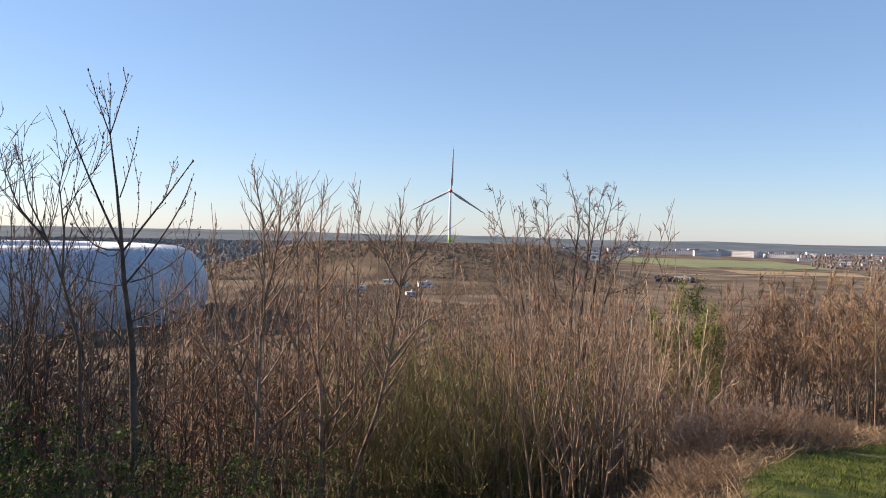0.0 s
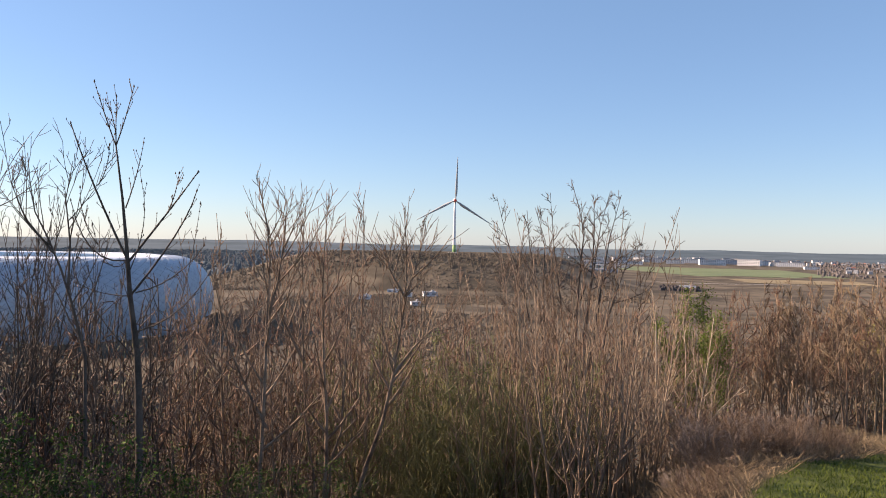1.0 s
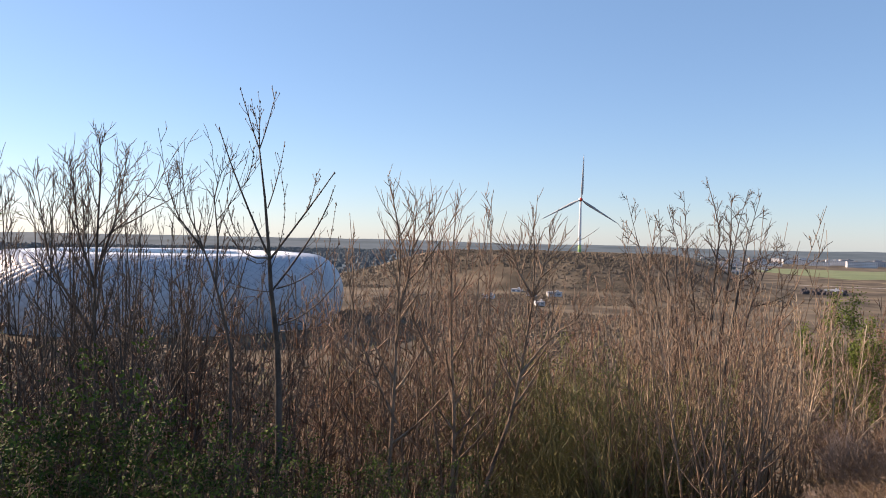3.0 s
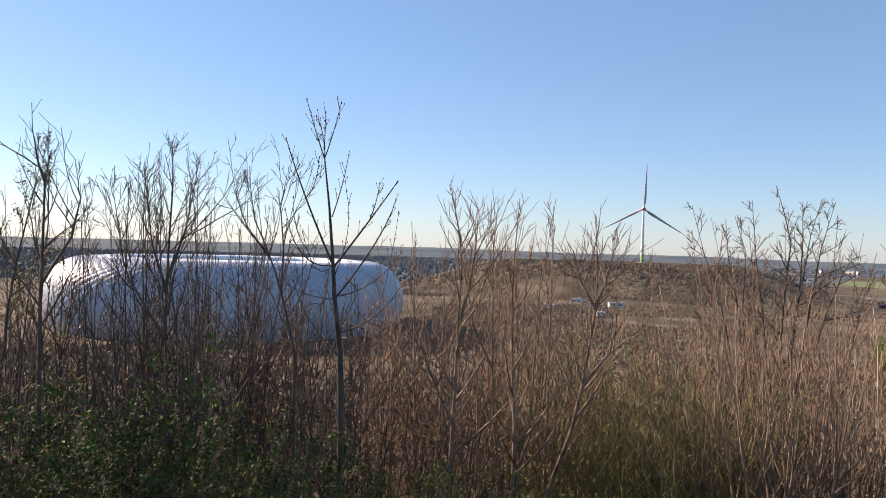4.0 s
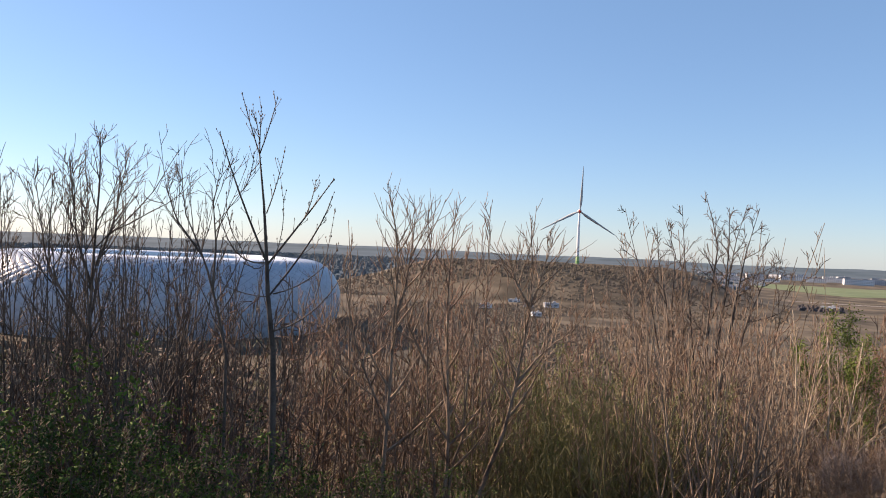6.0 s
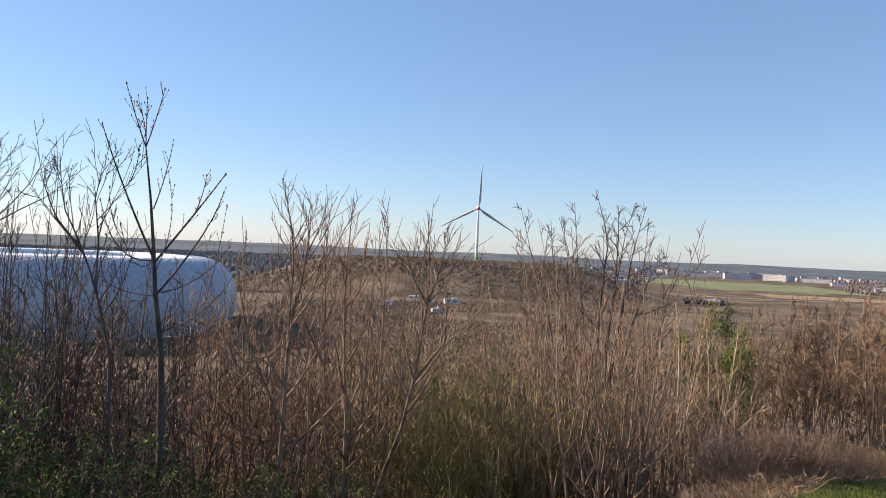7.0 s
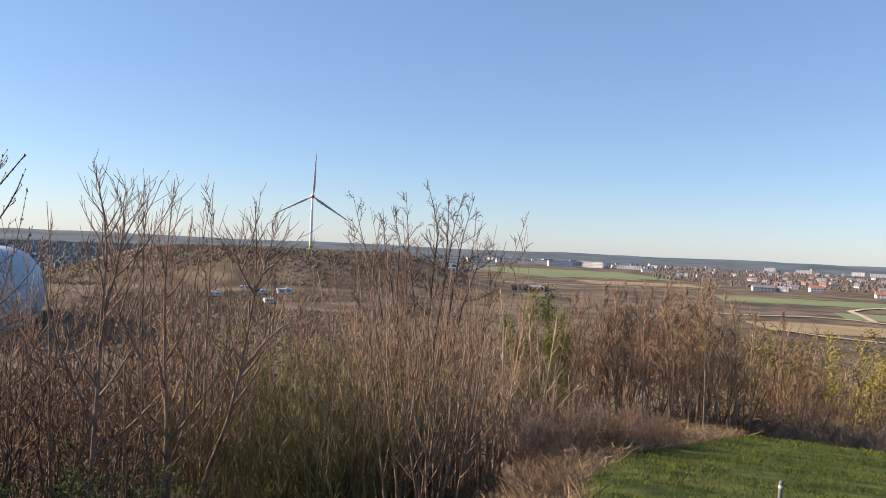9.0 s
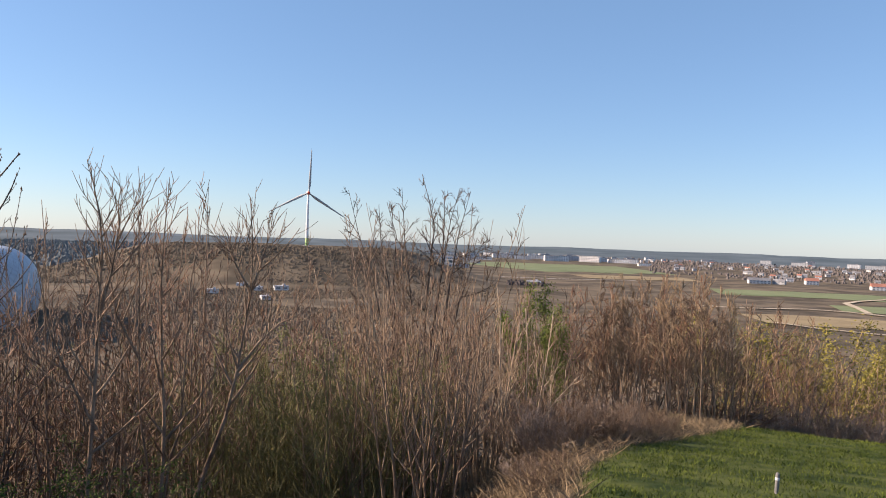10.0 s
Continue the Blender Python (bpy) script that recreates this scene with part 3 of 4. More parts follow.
# the tall young ash with a sparse open crown
def tall_ash():
    rng = random.Random(11)
    d, az = 14.0, -22.3
    x, y = at(az, d)
    z = height(x, y)
    top = empty("ash_tree", pose(x, y, z, 0, 0, -az), "tall slender young ash, bare with thick upright shoots", "tree", "hillside trees")
    su, sv = 0.00512, 0.00555
    zb = EYE + math.tan(radians(-8.1)) * d - z       # height of the drawing's foot above the ground

    def P(u, v, depth=0.0):
        return Vector(((u - 425) * su, depth, zb + (870 - v) * sv))
    t = Tubes()
    trunk = [Vector((0.12, 0, -0.3)), P(432, 1000), P(425, 870), P(400, 690), P(391, 570), P(374, 400), P(352, 240)]
    t.add(trunk, [0.075, 0.066, 0.056, 0.042, 0.034, 0.022, 0.013], 8)
    part("trunk", t.mesh("trunk", BARK_DARK), top)
    tw, bud = Tubes(), Tubes()
    limbs = [((352, 240), (318, 150), (285, 52), 0.014), ((352, 240), (345, 170), (322, 115), 0.009), ((352, 240), (350, 160), (350, 80), 0.012),
             ((352, 240), (380, 160), (405, 68), 0.013), ((388, 580), (290, 370), (215, 178), 0.024), ((300, 360), (325, 310), (335, 245), 0.010),
             ((384, 430), (415, 330), (437, 225), 0.013), ((388, 590), (285, 555), (222, 412), 0.016), ((395, 595), (515, 440), (610, 310), 0.024),
             ((515, 440), (540, 380), (557, 305), 0.012), ((402, 700), (540, 510), (605, 370), 0.022), ((300, 540), (260, 470), (245, 370), 0.010),
             ((418, 690), (540, 640), (640, 540), 0.016), ((425, 810), (570, 730), (680, 570), 0.018), ((402, 700), (310, 690), (235, 660), 0.012),
             ((400, 620), (440, 480), (432, 350), 0.010), ((470, 650), (490, 740), (560, 780), 0.009), ((560, 730), (600, 560), (625, 405), 0.010),
             ((430, 900), (330, 790), (270, 690), 0.014), ((432, 1000), (540, 900), (620, 780), 0.014), ((392, 590), (330, 600), (280, 480), 0.009)]
    for p0, p1, p2, r in limbs:
        t = Tubes()
        dp = rng.uniform(-0.7, 0.7)
        a, b, c = P(*p0, 0), P(*p1, dp * 0.6), P(*p2, dp)
        if p0 in ((300, 360), (515, 440), (300, 540), (470, 650), (560, 730)):
            a = P(*p0, 0.1)
        line = [a * (1 - k) ** 2 + (b * 2 - (a + c) * 0.5) * 2 * k * (1 - k) + c * k * k for k in (0, 0.17, 0.33, 0.5, 0.67, 0.83, 1)]
        t.add(line, [r * 0.95 * (1 - 0.62 * i / 6) for i in range(7)], 5)
        part("limb", t.mesh("limb", BARK_DARK), top)
        for k in range(7):
            q, dd = along(line, rng.uniform(0.25, 0.98))
            w = wander(rng, q, side_way(rng, dd, 0.6), rng.uniform(0.05, 0.28), 2, 0.05, 0.2)
            tw.add(w, [0.006, 0.005, 0.004], 3)
            bud.add([w[-1] - UP * 0.012, w[-1], w[-1] + UP * 0.025], [0.005, 0.011, 0.003], 4)
        for k in range(9):
            q, dd = along(line, 0.25 + 0.083 * k)
            bud.add([q - dd * 0.014, q, q + dd * 0.014], [0.006, 0.006 + r * 0.5 + 0.004, 0.004], 5)
        bud.add([c - UP * 0.02, c, c + UP * 0.035], [0.008, 0.016, 0.003], 5)
    part("twigs", tw.mesh("twigs", BARK_DARK), top)["kind"] = "stuff"
    part("buds", bud.mesh("buds", BUD), top)["kind"] = "stuff"


tall_ash()

BARE = "bare grey-brown sapling with upright shoots on the hillside"
dark_trees = [grow("sapling", 20 + i, 8.5, 2 + i % 3, 0.14, 0.055, 12, 3, 0.7, 0.32, 0.7, BARK_DARK, BARK_DARK, BARE, "tree", 0.2, 0.025, 0.12, 1, thin=0.0066, whole=False) for i in range(4)]
tan_trees = [grow("sapling", 40 + i, 8.2, 2 + i % 2, 0.18, 0.055, 12, 3, 0.85, 0.33, 0.7, BARK_BROWN, TWIG_RED if i % 2 else TWIG_BROWN, "bare brown sapling with sunlit ascending twigs", "tree", 0.15, 0.025, 0.10, 0, thin=0.0075, whole=False) for i in range(4)]
sallows = [grow("willow_shrub", 60 + i, 11.0, 7, 0.42, 0.07, 10, 4, 0.85, 0.26, 0.8, BARK_BROWN, TWIG_BROWN, "large many-stemmed bare willow shrub with ascending stems", "shrub", 0.3, 0.055, 0.08, 0, thin=0.011) for i in range(2)]
fans = [grow("hazel_shrub", 70 + i, 8.0, 7 + i, 0.2, 0.066, 8, 2, 0.7, 0.27, 0.7, (BARK_TAN, BARK_BROWN, BARK_TAN)[i], (TWIG_BROWN, TWIG_RED, TWIG_BROWN)[i], "tall fan of straight sunlit brown stems", "shrub", 0.2, 0.03, 0.08, 0, base=0.7, thin=0.0075, whole=False) for i in range(3)]
red_shrubs = [grow("dogwood_shrub", 80 + i, 6.0, 9, 0.30, 0.036, 6, 2, 0.6, 0.3, 0.7, BARK_TAN if i else BARK_BROWN, TWIG_RED, "dense shrub of straight reddish shoots", "shrub", 0.25, 0.03, 0.08, 0, base=0.8, thin=0.009) for i in range(3)]
poles = [grow("grove_sapling", 100 + i, 5.6, 2 + i % 3, 0.12, 0.05, 13, 5, 0.9, 0.27, 0.7, BARK_TAN if i % 2 else BARK_BROWN, (TWIG_RED, TWIG_BROWN, TWIG_TAN, TWIG_BROWN)[i], "slim pale-stemmed sapling in a dense grove", "tree", 0.38, 0.03, 0.06, 1, base=0.5, thin=0.0105, whole=False) for i in range(4)]
# even-numbered thickets get darker bark in place of deep shade inside the brush
thickets = [grow("thicket_shrub", 120 + i, 4.0, 6, 0.45, 0.028, 5, 3, 0.95, 0.36, 0.8, BARK_BROWN if i % 2 else BARK_DARK, (TWIG_BROWN, TWIG_TAN, TWIG_RED, TWIG_OLIVE)[i], "tangled bare thicket shrub on the slope", "shrub", 0.12, 0.07, 0.03, 0, base=0.8, thin=0.0082) for i in range(4)]
olives = [grow("budding_shrub", 140 + i, 4.5, 8, 0.42, 0.028, 7, 3, 0.9, 0.34, 0.6, TWIG_OLIVE, TWIG_OLIVE, "shrub with yellow-green opening buds", "shrub", 0.12, 0.07, 0.04, 0, leaves=(0.024, 0.07, 1, LEAF_YELLOW if i else LEAF), base=0.8, thin=0.0075) for i in range(2)]
greens = [grow("leafy_shrub", 160 + i, 3.0, 8, 0.5, 0.02, 6, 4, 0.75, 0.36, 0.4, BARK_DARK, TWIG_BROWN, "low shrub with fresh green spring leaves", "shrub", 0.12, 0.08, 0.08, 1, leaves=(0.042, 0.08, 2, LEAF_DARK if i else LEAF), base=0.7, thin=0.005) for i in range(2)]
brambles = [grow("bramble_bush", 170 + i, 1.6, 16, 0.7, 0.010, 6, 5, 0.7, 0.45, 0.5, BARK_BROWN, (TWIG_MAUVE, TWIG_BROWN)[i], "low tangled greyish-pink bramble bush", "shrub", 0.12, 0.05, 0.04, 1, base=1.0, thin=0.0062) for i in range(2)]
willow = grow("weeping_willow", 180, 7.0, 5, 0.4, 0.06, 12, 7, 0.7, 0.3, 0.8, BARK_TAN, TWIG_OLIVE, "bright yellow-green leafing willow behind the thicket", "tree", 0.2, 0.06, 0.04, 1, leaves=(0.055, 0.16, 4, LEAF_YELLOW), thin=0.01)
leafing = grow("weeping_willow", 181, 7.0, 5, 0.35, 0.06, 12, 6, 0.6, 0.28, 0.7, BARK_TAN, TWIG_OLIVE, "fresh green leafing willow behind the thicket", "tree", 0.2, 0.05, 0.05, 0, leaves=(0.055, 0.17, 10, LEAF_BRIGHT), thin=0.01)
feathery = grow("birch_tree", 190, 10.0, 2, 0.1, 0.08, 18, 7, 0.8, 0.26, 0.8, BARK_DARK, TWIG_OLIVE, "birch with feathery twigs and first small leaves", "tree", 0.2, 0.06, 0.05, 2, leaves=(0.035, 0.06, 1, LEAF), thin=0.006, whole=False)
pales = [grow("pale_sapling", 200 + i, 6.0, 3, 0.14, 0.04, 9, 3, 0.6, 0.3, 0.7, BARK_PALE, TWIG_TAN, "thin pale sapling rising from dry grass", "tree", 0.35, 0.05, 0.15, 1, base=0.5, thin=0.008, whole=False) for i in range(2)]


def row_of(models, rows, group, squash=1.0):
    for i, (az, d, el) in enumerate(rows):
        plant(models[i % len(models)], az, d, el, (i * 77) % 360, group, squash)


# brush that fills the slope between the trees
def fill(models, seed, count, az0, az1, d0, d1, e0, e1, group):
    rng = random.Random(seed)
    for i in range(count):
        az = az0 + (az1 - az0) * (i + rng.random()) / count
        d = rng.uniform(d0, d1)
        el = rng.uniform(e0, e1)
        if height(*at(az, d)) + 0.3 > EYE + math.tan(radians(el)) * d:
            continue
        plant(rng.choice(models), az, d, el, rng.uniform(0, 360), group)


# the dark stand before the stadium
plant(feathery, -45.6, 17.0, 7.6, 20, "hillside trees")
drawn("sapling", 301, 16.0, [[(-34.5, -13.5), (-34.7, -7.2), (-34.6, -1.2), (-34.4, 3.6), (-34.5, 6.8)], [(-34.6, -4.0), (-35.7, -0.5), (-36.3, 4.7)],
                             [(-34.4, -2.4), (-33.4, 0.8), (-32.7, 5.3)], [(-34.7, -7.2), (-37.4, -2.5), (-38.4, 3.9)]], 0.06, 16, 5, BARK_DARK, TWIG_BROWN,
      "bushy dark sapling with many upright twigs before the stadium", first=0.3, lift=0.11, sub=1, thin=0.006)
drawn("sapling", 302, 15.0, [[(-42.5, -10.8), (-42.6, -5.6), (-42.5, 0.5), (-42.5, 3.8), (-42.1, 5.6)], [(-42.5, 3.5), (-42.9, 4.6), (-43.0, 5.1)],
                             [(-42.5, -3.3), (-40.8, -0.2), (-40.3, 2.5), (-40.7, 3.5)]], 0.055, 9, 3, BARK_DARK, BARK_DARK,
      "thin dark sapling with a forked tip", first=0.3, lift=0.11, sub=0, thin=0.006)
drawn("sapling", 303, 15.0, [[(-25.5, -8.9), (-26.2, -5.6), (-27.4, -1.5), (-28.9, 1.8), (-29.2, 5.3)], [(-26.7, -4.0), (-26.6, -0.6), (-26.9, 2.3), (-26.5, 4.8)],
                             [(-27.6, -1.3), (-29.3, 1.0), (-30.3, 3.8)]], 0.045, 10, 3, BARK_DARK, BARK_DARK,
      "leaning dark sapling with sparse bent shoots", first=0.3, lift=0.11, sub=1, thin=0.006)
row_of(dark_trees, [(-38.6, 17, 3.6), (-36.6, 16, 4.4), (-32.6, 18, 4.6), (-31.0, 17, 4.0), (-35.6, 20, 3.4), (-39.5, 21, 2.6), (-44.0, 20, 3.2),
                    (-47.5, 18, 4.5), (-50.5, 16, 4.0), (-24.8, 21, 0.2), (-28.2, 22, 1.8), (-33.6, 22, 2.4), (-37.4, 23, 2.0), (-41.2, 18, 2.8), (-30.0, 19, 2.6), (-27.0, 18, 1.8), (-38.0, 14, 0.5), (-32.0, 14, -0.5), (-44.5, 14, 1.5), (-23.6, 18, -1.0), (-20.5, 19, -1.5),
                    (-33.2, 15, 4.2), (-36.0, 18, 5.0), (-37.8, 16, 4.4), (-40.2, 16, 3.8), (-31.6, 16, 3.2), (-35.2, 14.5, 2.0), (-43.2, 17, 4.2), (-45.8, 16, 4.6), (-29.0, 17, 3.4), (-27.4, 20, 0.6), (-22.4, 16, -3.5), (-25.2, 15, -3.0)], "hillside trees", 0.9)
# the stand carried on towards the sun: unseen saplings added to shade the left slope
row_of(dark_trees, [(-52, 20, 5), (-56, 17, 6), (-61, 16, 6)], "hillside trees")
# the brown saplings ahead
drawn("sapling", 304, 16.5, [[(-13.8, -17.7), (-13.5, -12.4), (-13.4, -6.7), (-13.3, -3.6), (-13.2, -0.7), (-13.7, 2.0), (-14.2, 4.3)],
                             [(-13.3, -13.8), (-14.7, -11.1), (-16.2, -7.6), (-17.0, -3.9), (-17.4, -1.2)], [(-13.3, -6.1), (-12.6, -3.0), (-12.2, 0.1), (-12.1, 2.9)]],
      0.066, 19, 4, BARK_BROWN, TWIG_BROWN, "bare brown sapling with a tall whip-like leader", first=0.2, lift=0.11, sub=0, crook=0.022, thin=0.0066)
drawn("sapling", 305, 17.0, [[(-9.0, -18.4), (-8.8, -14.6), (-9.1, -10.7), (-9.3, -6.8), (-9.4, -2.7), (-9.2, 0.3), (-9.0, 3.7)],
                             [(-9.6, -18.1), (-10.5, -13.2), (-10.7, -9.4), (-10.8, -4.0), (-10.9, -0.6), (-10.7, 1.8)],
                             [(-8.7, -16.6), (-7.8, -14.2), (-7.6, -9.4), (-7.4, -4.0), (-6.9, -0.4), (-6.3, 3.7)], [(-10.6, -9.3), (-12.2, -6.2), (-12.8, -3.0), (-12.4, 0.1)]],
      0.066, 19, 4, BARK_BROWN, TWIG_RED, "bare three-stemmed brown sapling with ascending limbs", first=0.2, lift=0.11, sub=0, crook=0.022, thin=0.0068)
drawn("sapling", 306, 17.0, [[(-6.9, -18.7), (-5.0, -14.8), (-4.1, -10.8), (-3.8, -8.9), (-3.1, -4.2), (-3.1, -1.1), (-3.4, 2.6)], [(-4.0, -10.2), (-2.5, -8.1), (-1.1, -6.7), (0.7, -5.8)],
                             [(-3.1, -4.2), (-2.5, -2.4), (-1.8, 0.6)], [(-3.1, -4.5), (-4.3, -2.4), (-4.7, -0.8)]],
      0.07, 14, 4, BARK_BROWN, TWIG_BROWN, "leaning bare sapling with one long side limb", first=0.35, lift=0.11, sub=0, crook=0.022, thin=0.0066)
row_of(tan_trees, [(-11.2, 19, 3.4), (-6.4, 20, 3.2), (-16.0, 20, 1.6), (-10.0, 22, 2.2), (-5.2, 24, 0.6), (-18.5, 21, -0.6), (-1.4, 26, -2.6), (1.5, 26, -1.8), (-12.6, 23, 2.4), (-14.8, 24, 0.5),
                   (-17.2, 23, -1.4), (-8.0, 23, 0.6), (-3.6, 22, -1.6), (-0.2, 24, -3.2), (-6.8, 18, -2.6), (-11.8, 17.5, -2.2), (-15.4, 18, -3.0), (-2.2, 20, -4.6), (-9.6, 25, 1.0), (-19.5, 22, -2.2), (-15.8, 21, 0.4), (-4.4, 19, -0.4), (-13.0, 19, 1.4), (-7.4, 21, 1.8)], "hillside trees", 0.95)
# the tall willow clump and the red shoots beside it
drawn("willow_tree", 309, 29.0, [[(9.6, -15.7), (9.7, -5.8), (9.9, -1.9), (10.2, 1.1), (9.1, 4.8)], [(10.1, -14.1), (10.5, -4.9), (11.0, -1.5), (11.3, 1.1), (12.0, 3.8)], [(9.3, -11.7), (8.5, -4.1), (8.0, -0.7), (7.6, 3.7)], [(10.4, -11.6), (11.5, -3.2), (12.0, 0.3), (12.8, 3.6)], [(10.8, -12.4), (12.2, -4.8), (13.3, -1.4), (14.0, 0.1)], [(10.0, -9.6), (10.8, -2.3), (10.9, 1.1), (10.8, 3.6)]],
      0.085, 14, 5, BARK_DARK, BARK_DARK, "tall many-stemmed bare willow with a broad twiggy crown", first=0.3, lift=0.05, crook=0.07, sub=1, thin=0.0095, limb_len=0.24, angle=0.95)
drawn("willow_tree", 310, 30.0, [[(7.9, -15.0), (7.0, -4.2), (6.2, -0.8), (5.9, 2.4)], [(7.5, -11.7), (5.7, -3.4), (4.5, -0.0), (3.6, 3.4)], [(7.6, -9.6), (7.2, -3.3), (7.3, 0.1), (6.5, 2.6)]],
      0.07, 13, 5, BARK_DARK, BARK_DARK, "slender bare willow beside a larger one", first=0.3, lift=0.05, crook=0.07, sub=1, thin=0.0095, limb_len=0.24, angle=0.95)
row_of(tan_trees, [(7.4, 24, -0.8), (11.4, 24, -1.4), (16.0, 25, -3.0), (2.0, 24, -3.6)], "hillside trees")
row_of(fans, [(8.6, 16.6, -1.8), (10.8, 16.2, -2.6), (7.0, 17.4, -2.6), (12.6, 17.6, -2.4), (4.6, 17.8, -5.0), (14.4, 18.5, -3.2), (1.8, 17.5, -8.0), (9.6, 20.5, -1.4), (6.0, 21.5, -2.0)], "hazel fans")
row_of(sallows, [(9.0, 31, 2.8), (6.2, 31, 1.6), (12.0, 31, 2.6), (10.6, 27, 0.8), (7.6, 27, 0.4), (4.6, 28, 0.0)], "willow clump", 0.85)
row_of(red_shrubs, [(13.4, 23, -2.4), (15.2, 24, -2.8), (11.2, 22, -4.6), (5.2, 23, -4.6), (17.6, 27, -4.6), (19.4, 31, -3.2), (20.8, 31, -2.6)], "red shoots")
drawn("pale_sapling", 307, 20.0, [[(15.6, -18.4), (15.6, -13.1), (15.5, -6.2), (15.1, -3.3)], [(17.3, -18.1), (17.6, -12.5), (17.6, -8.3), (17.3, -5.0)],
                                  [(17.6, -17.3), (18.5, -12.4), (19.1, -8.2), (19.4, -5.1)], [(17.9, -14.9), (19.7, -11.8), (21.5, -9.8)]],
      0.05, 9, 2, BARK_PALE, TWIG_TAN, "thin pale saplings rising from dry grass", first=0.3, lift=0.11, sub=1, thin=0.0075, limb_len=0.15)
drawn("whip_sapling", 308, 26.0, [[(17.5, -14.0), (17.6, -8.3), (17.3, -5.0), (17.1, -2.0), (16.9, 1.1)]], 0.022, 6, 1, BARK_TAN, TWIG_TAN, "single tall thin whip", first=0.5, lift=0.11, sub=0, thin=0.0065, limb_len=0.06, twig_len=0.2)
row_of(pales, [(14.7, 20, -5.5), (18.6, 22, -6.2)], "pale saplings")
plant(leafing, 17.9, 28, -3.3, 0, squash=0.9)
for az, d, el, w in ((34.0, 52, -4.9, 1.1), (35.6, 55, -4.9, 1.2), (37.4, 50, -6.0, 1.2), (39.8, 52, -5.8, 1.1)):
    plant(willow, az, d, el, az * 40, squash=w)
# the grove at the lawn's edge
row_of(poles, [(22.6, 31, -2.8), (23.6, 30, -2.5), (24.8, 30, -2.3), (25.6, 28, -2.2), (26.4, 29, -2.1), (27.4, 30, -2.5), (28.1, 28, -2.2),
               (28.9, 29, -1.6), (29.6, 28, -1.9), (30.6, 30, -2.7), (31.6, 30, -3.3), (32.4, 32, -4.1), (21.4, 32, -3.1), (25.2, 33, -2.5), (29.3, 33, -2.1), (27.0, 34, -2.2)], "grove saplings", 0.85)
row_of(poles, [(34.3, 42, -4.2), (35.6, 40, -3.6), (36.6, 41, -5.6), (38.6, 44, -6.4)], "far grove saplings", 0.7)
row_of(olives, [(33.6, 52, -4.8), (34.9, 56, -4.6), (36.0, 50, -5.6), (38.5, 54, -5.8), (40.5, 52, -5.6), (32.2, 50, -5.2)], "yellow bushes")


fill(thickets, 1, 9, -52, -20, 12, 15, -17.5, -13.5, "slope brush")
fill(thickets, 2, 22, -52, 6, 21, 27, -11.5, -7.0, "slope brush")
fill(thickets[::2], 14, 22, -50, -17, 17, 24, -7.5, -2.5, "slope brush")
fill(thickets[:3], 15, 24, -20, 9, 26, 36, -7.0, -4.4, "slope brush")
fill(olives, 16, 16, -3, 10, 17, 20, -12.0, -7.0, "budding brush")
fill(thickets, 3, 14, -50, 8, 30, 40, -9.5, -7.0, "slope brush")
fill(thickets[:3], 4, 9, 6, 21, 20, 26, -10, -6.0, "slope brush")
fill(thickets[1:3], 5, 18, 19, 33, 32, 38, -5.0, -3.0, "slope brush")
fill(thickets[:3], 6, 26, 31, 50, 34, 46, -9.0, -6.2, "slope brush")
fill(olives, 7, 16, -6, 8, 18, 23, -10, -5.5, "budding brush")
fill(greens, 8, 13, -52, -24, 10.5, 13.5, -15.5, -11.5, "leafy brush")
row_of(greens, [(-36.5, 13, -7.6), (-38.2, 13.5, -9.4), (-34.6, 12.5, -10.2), (-42.0, 12, -12.0), (-45.0, 12, -11.0)], "leafy brush")
fill(greens, 9, 5, -24, -6, 12, 14, -17, -15.0, "leafy brush")
fill(brambles, 11, 34, 18.5, 28.5, 16, 23, -13.6, -11.0, "bramble bushes")
fill(brambles, 13, 9, 17, 25, 11, 16, -17.0, -15.0, "bramble bushes")
fill(brambles, 12, 14, 31, 44, 31, 36, -11.6, -10.4, "bramble bushes")


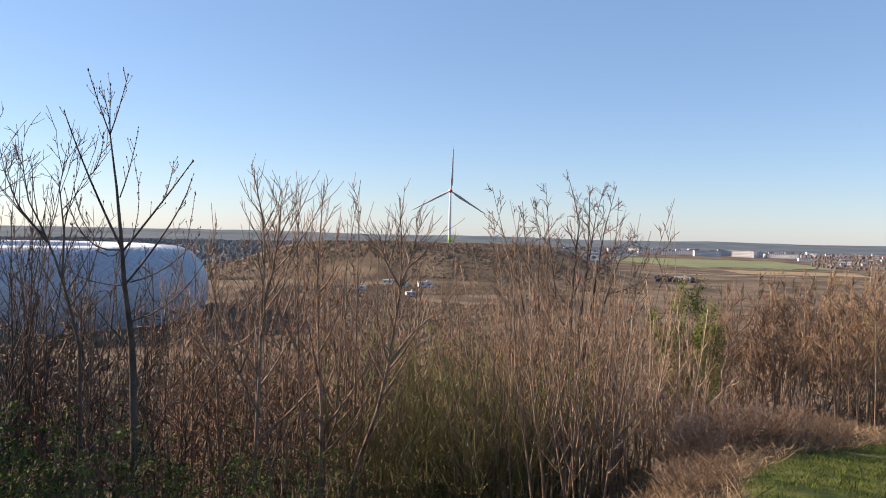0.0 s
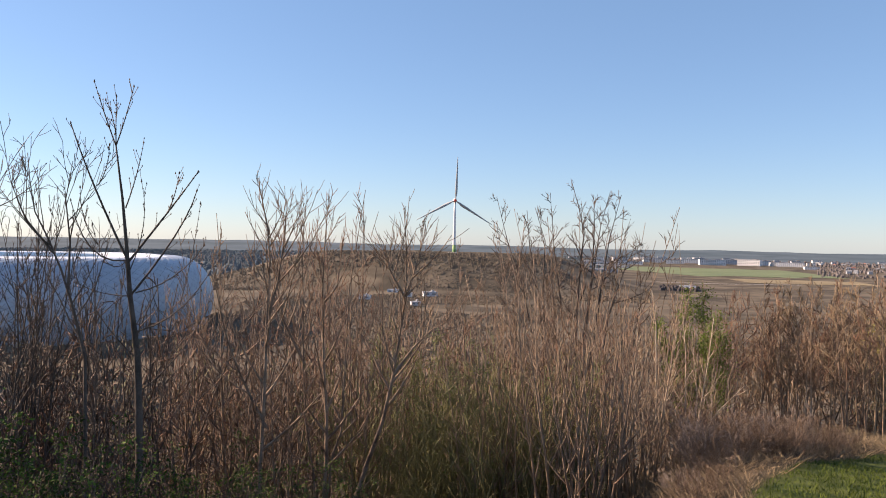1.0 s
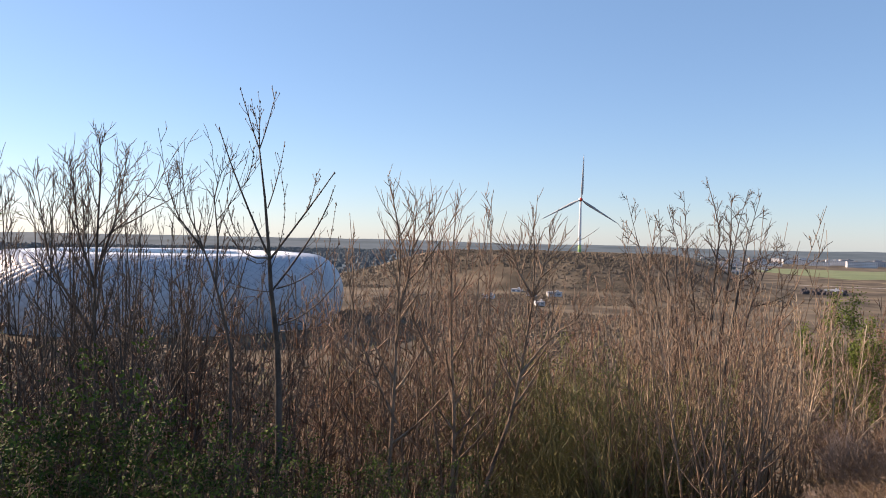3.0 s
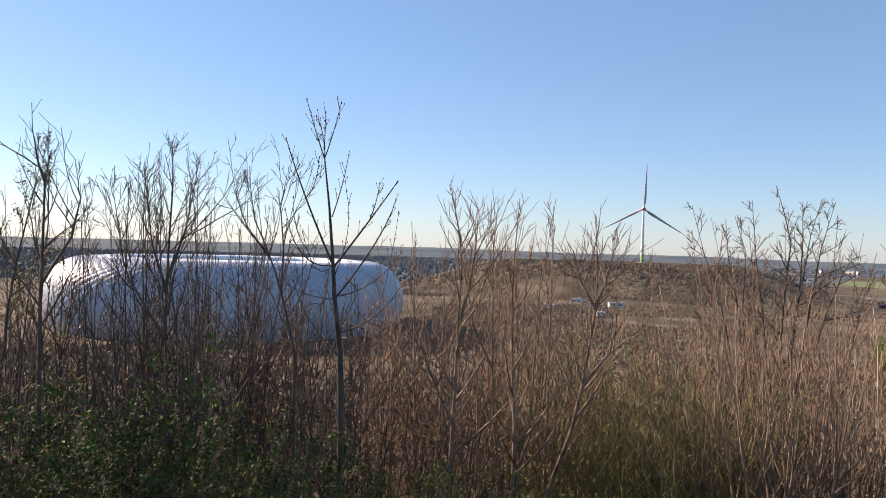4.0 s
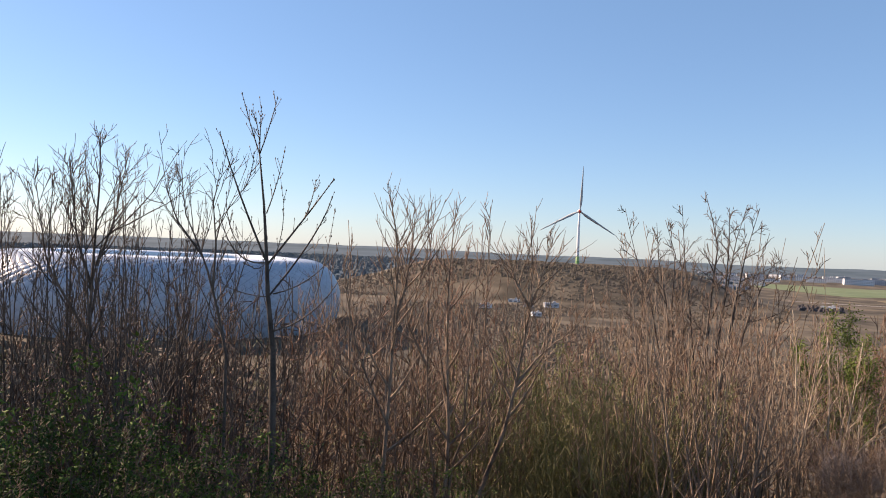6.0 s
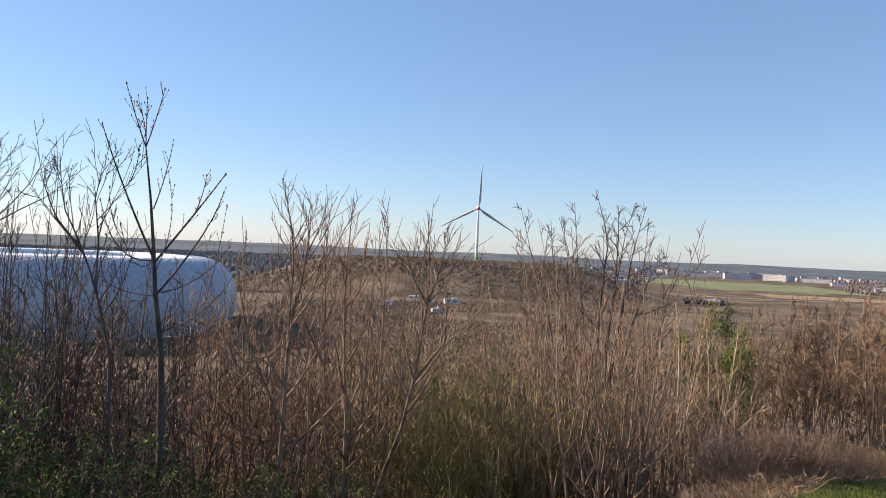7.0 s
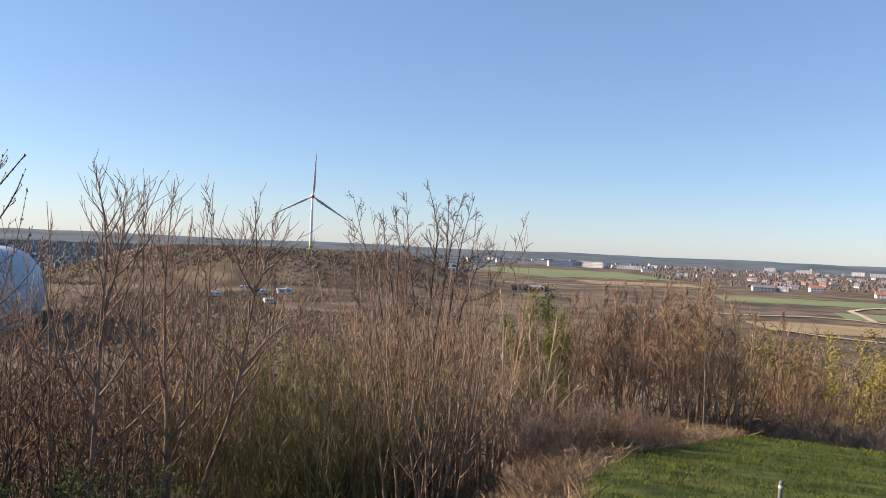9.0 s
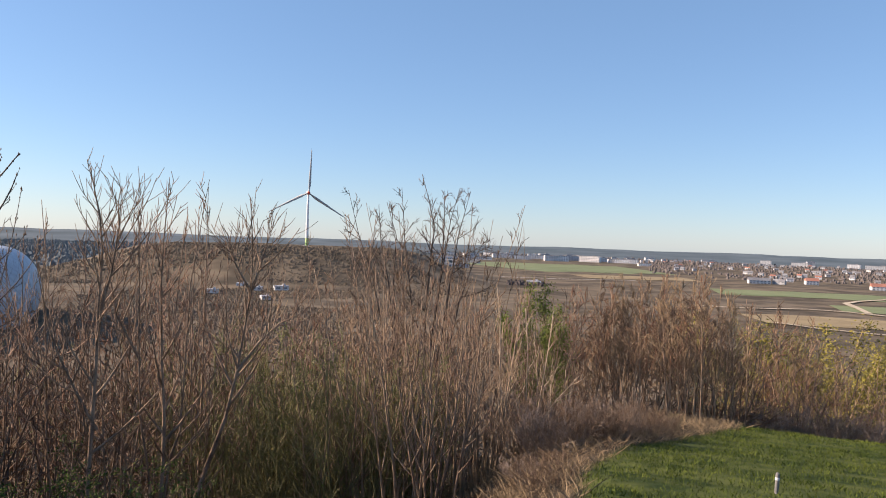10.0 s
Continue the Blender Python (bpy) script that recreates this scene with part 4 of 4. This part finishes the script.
# ---- grass ----
def blades(name, seed, count, az0, az1, d0, d1, hh, width, material, label, on_lawn, lean=0.5):
    rng = random.Random(seed)
    v, f = [], []
    made = 0
    while made < count:
        az, d = rng.uniform(az0, az1), math.sqrt(rng.uniform(d0 * d0, d1 * d1))
        x, y = at(az, d)
        k = lawn_mask(x, y)
        made += 1
        if (k < 0.45) if on_lawn else (k > 0.6):
            continue
        tuft = 0.6 + 0.7 * noise.noise((x * 0.9, y * 0.9, 4.0))
        z, h = height(x, y) - 0.02, hh * rng.uniform(0.5, 1.2) * max(0.25, tuft + 0.3)
        a, b = rng.uniform(0, 6.283), len(v)
        dx, dy = math.cos(a) * width, math.sin(a) * width
        lx, ly = rng.gauss(0, lean) * h, rng.gauss(0, lean) * h
        v += [(x - dx, y - dy, z), (x + dx, y + dy, z), (x + dx * 0.7 + lx * 0.53, y + dy * 0.7 + ly * 0.53, z + h * 0.6), (x + lx, y + ly, z + h)]
        f += [(b, b + 1, b + 2), (b, b + 2, b + 3)]
    tagged(new(name, mesh(name, v, f, material)), label, "grass", kind="stuff")


blades("lawn_grass", 1, 90000, 19, 52, 7, 31, 0.085, 0.007, GRASS, "short green spring grass on the hilltop", True)
blades("dry_grass", 2, 26000, 8, 34, 7, 30, 0.24, 0.004, DRY, "dry tan grass at the lawn's edge", False, 0.7)
blades("dry_grass", 3, 8000, -50, 12, 10, 20, 0.3, 0.006, DRY, "dry grass between the shrubs", False, 0.4)


def marker_post():
    x, y = at(35.45, 11.5)
    z = height(x, y)
    top = empty("marker_post", pose(x, y, z, 0, 3, 20), "short weathered grey marker post standing in the grass", "post")
    t = Tubes()
    t.add([(0, 0, -0.1), (0, 0, 0.25), (0, 0, 0.28), (0, 0, 0.295)], [0.028, 0.028, 0.026, 0.012], 10)
    part("post", t.mesh("post", POST_MAT), top)
    t = Tubes()
    t.add([(0, 0, 0.19), (0, 0, 0.23)], [0.0305, 0.0305], 10)
    part("band", t.mesh("band", PLASTER_GREY), top, "pale band")


marker_post()
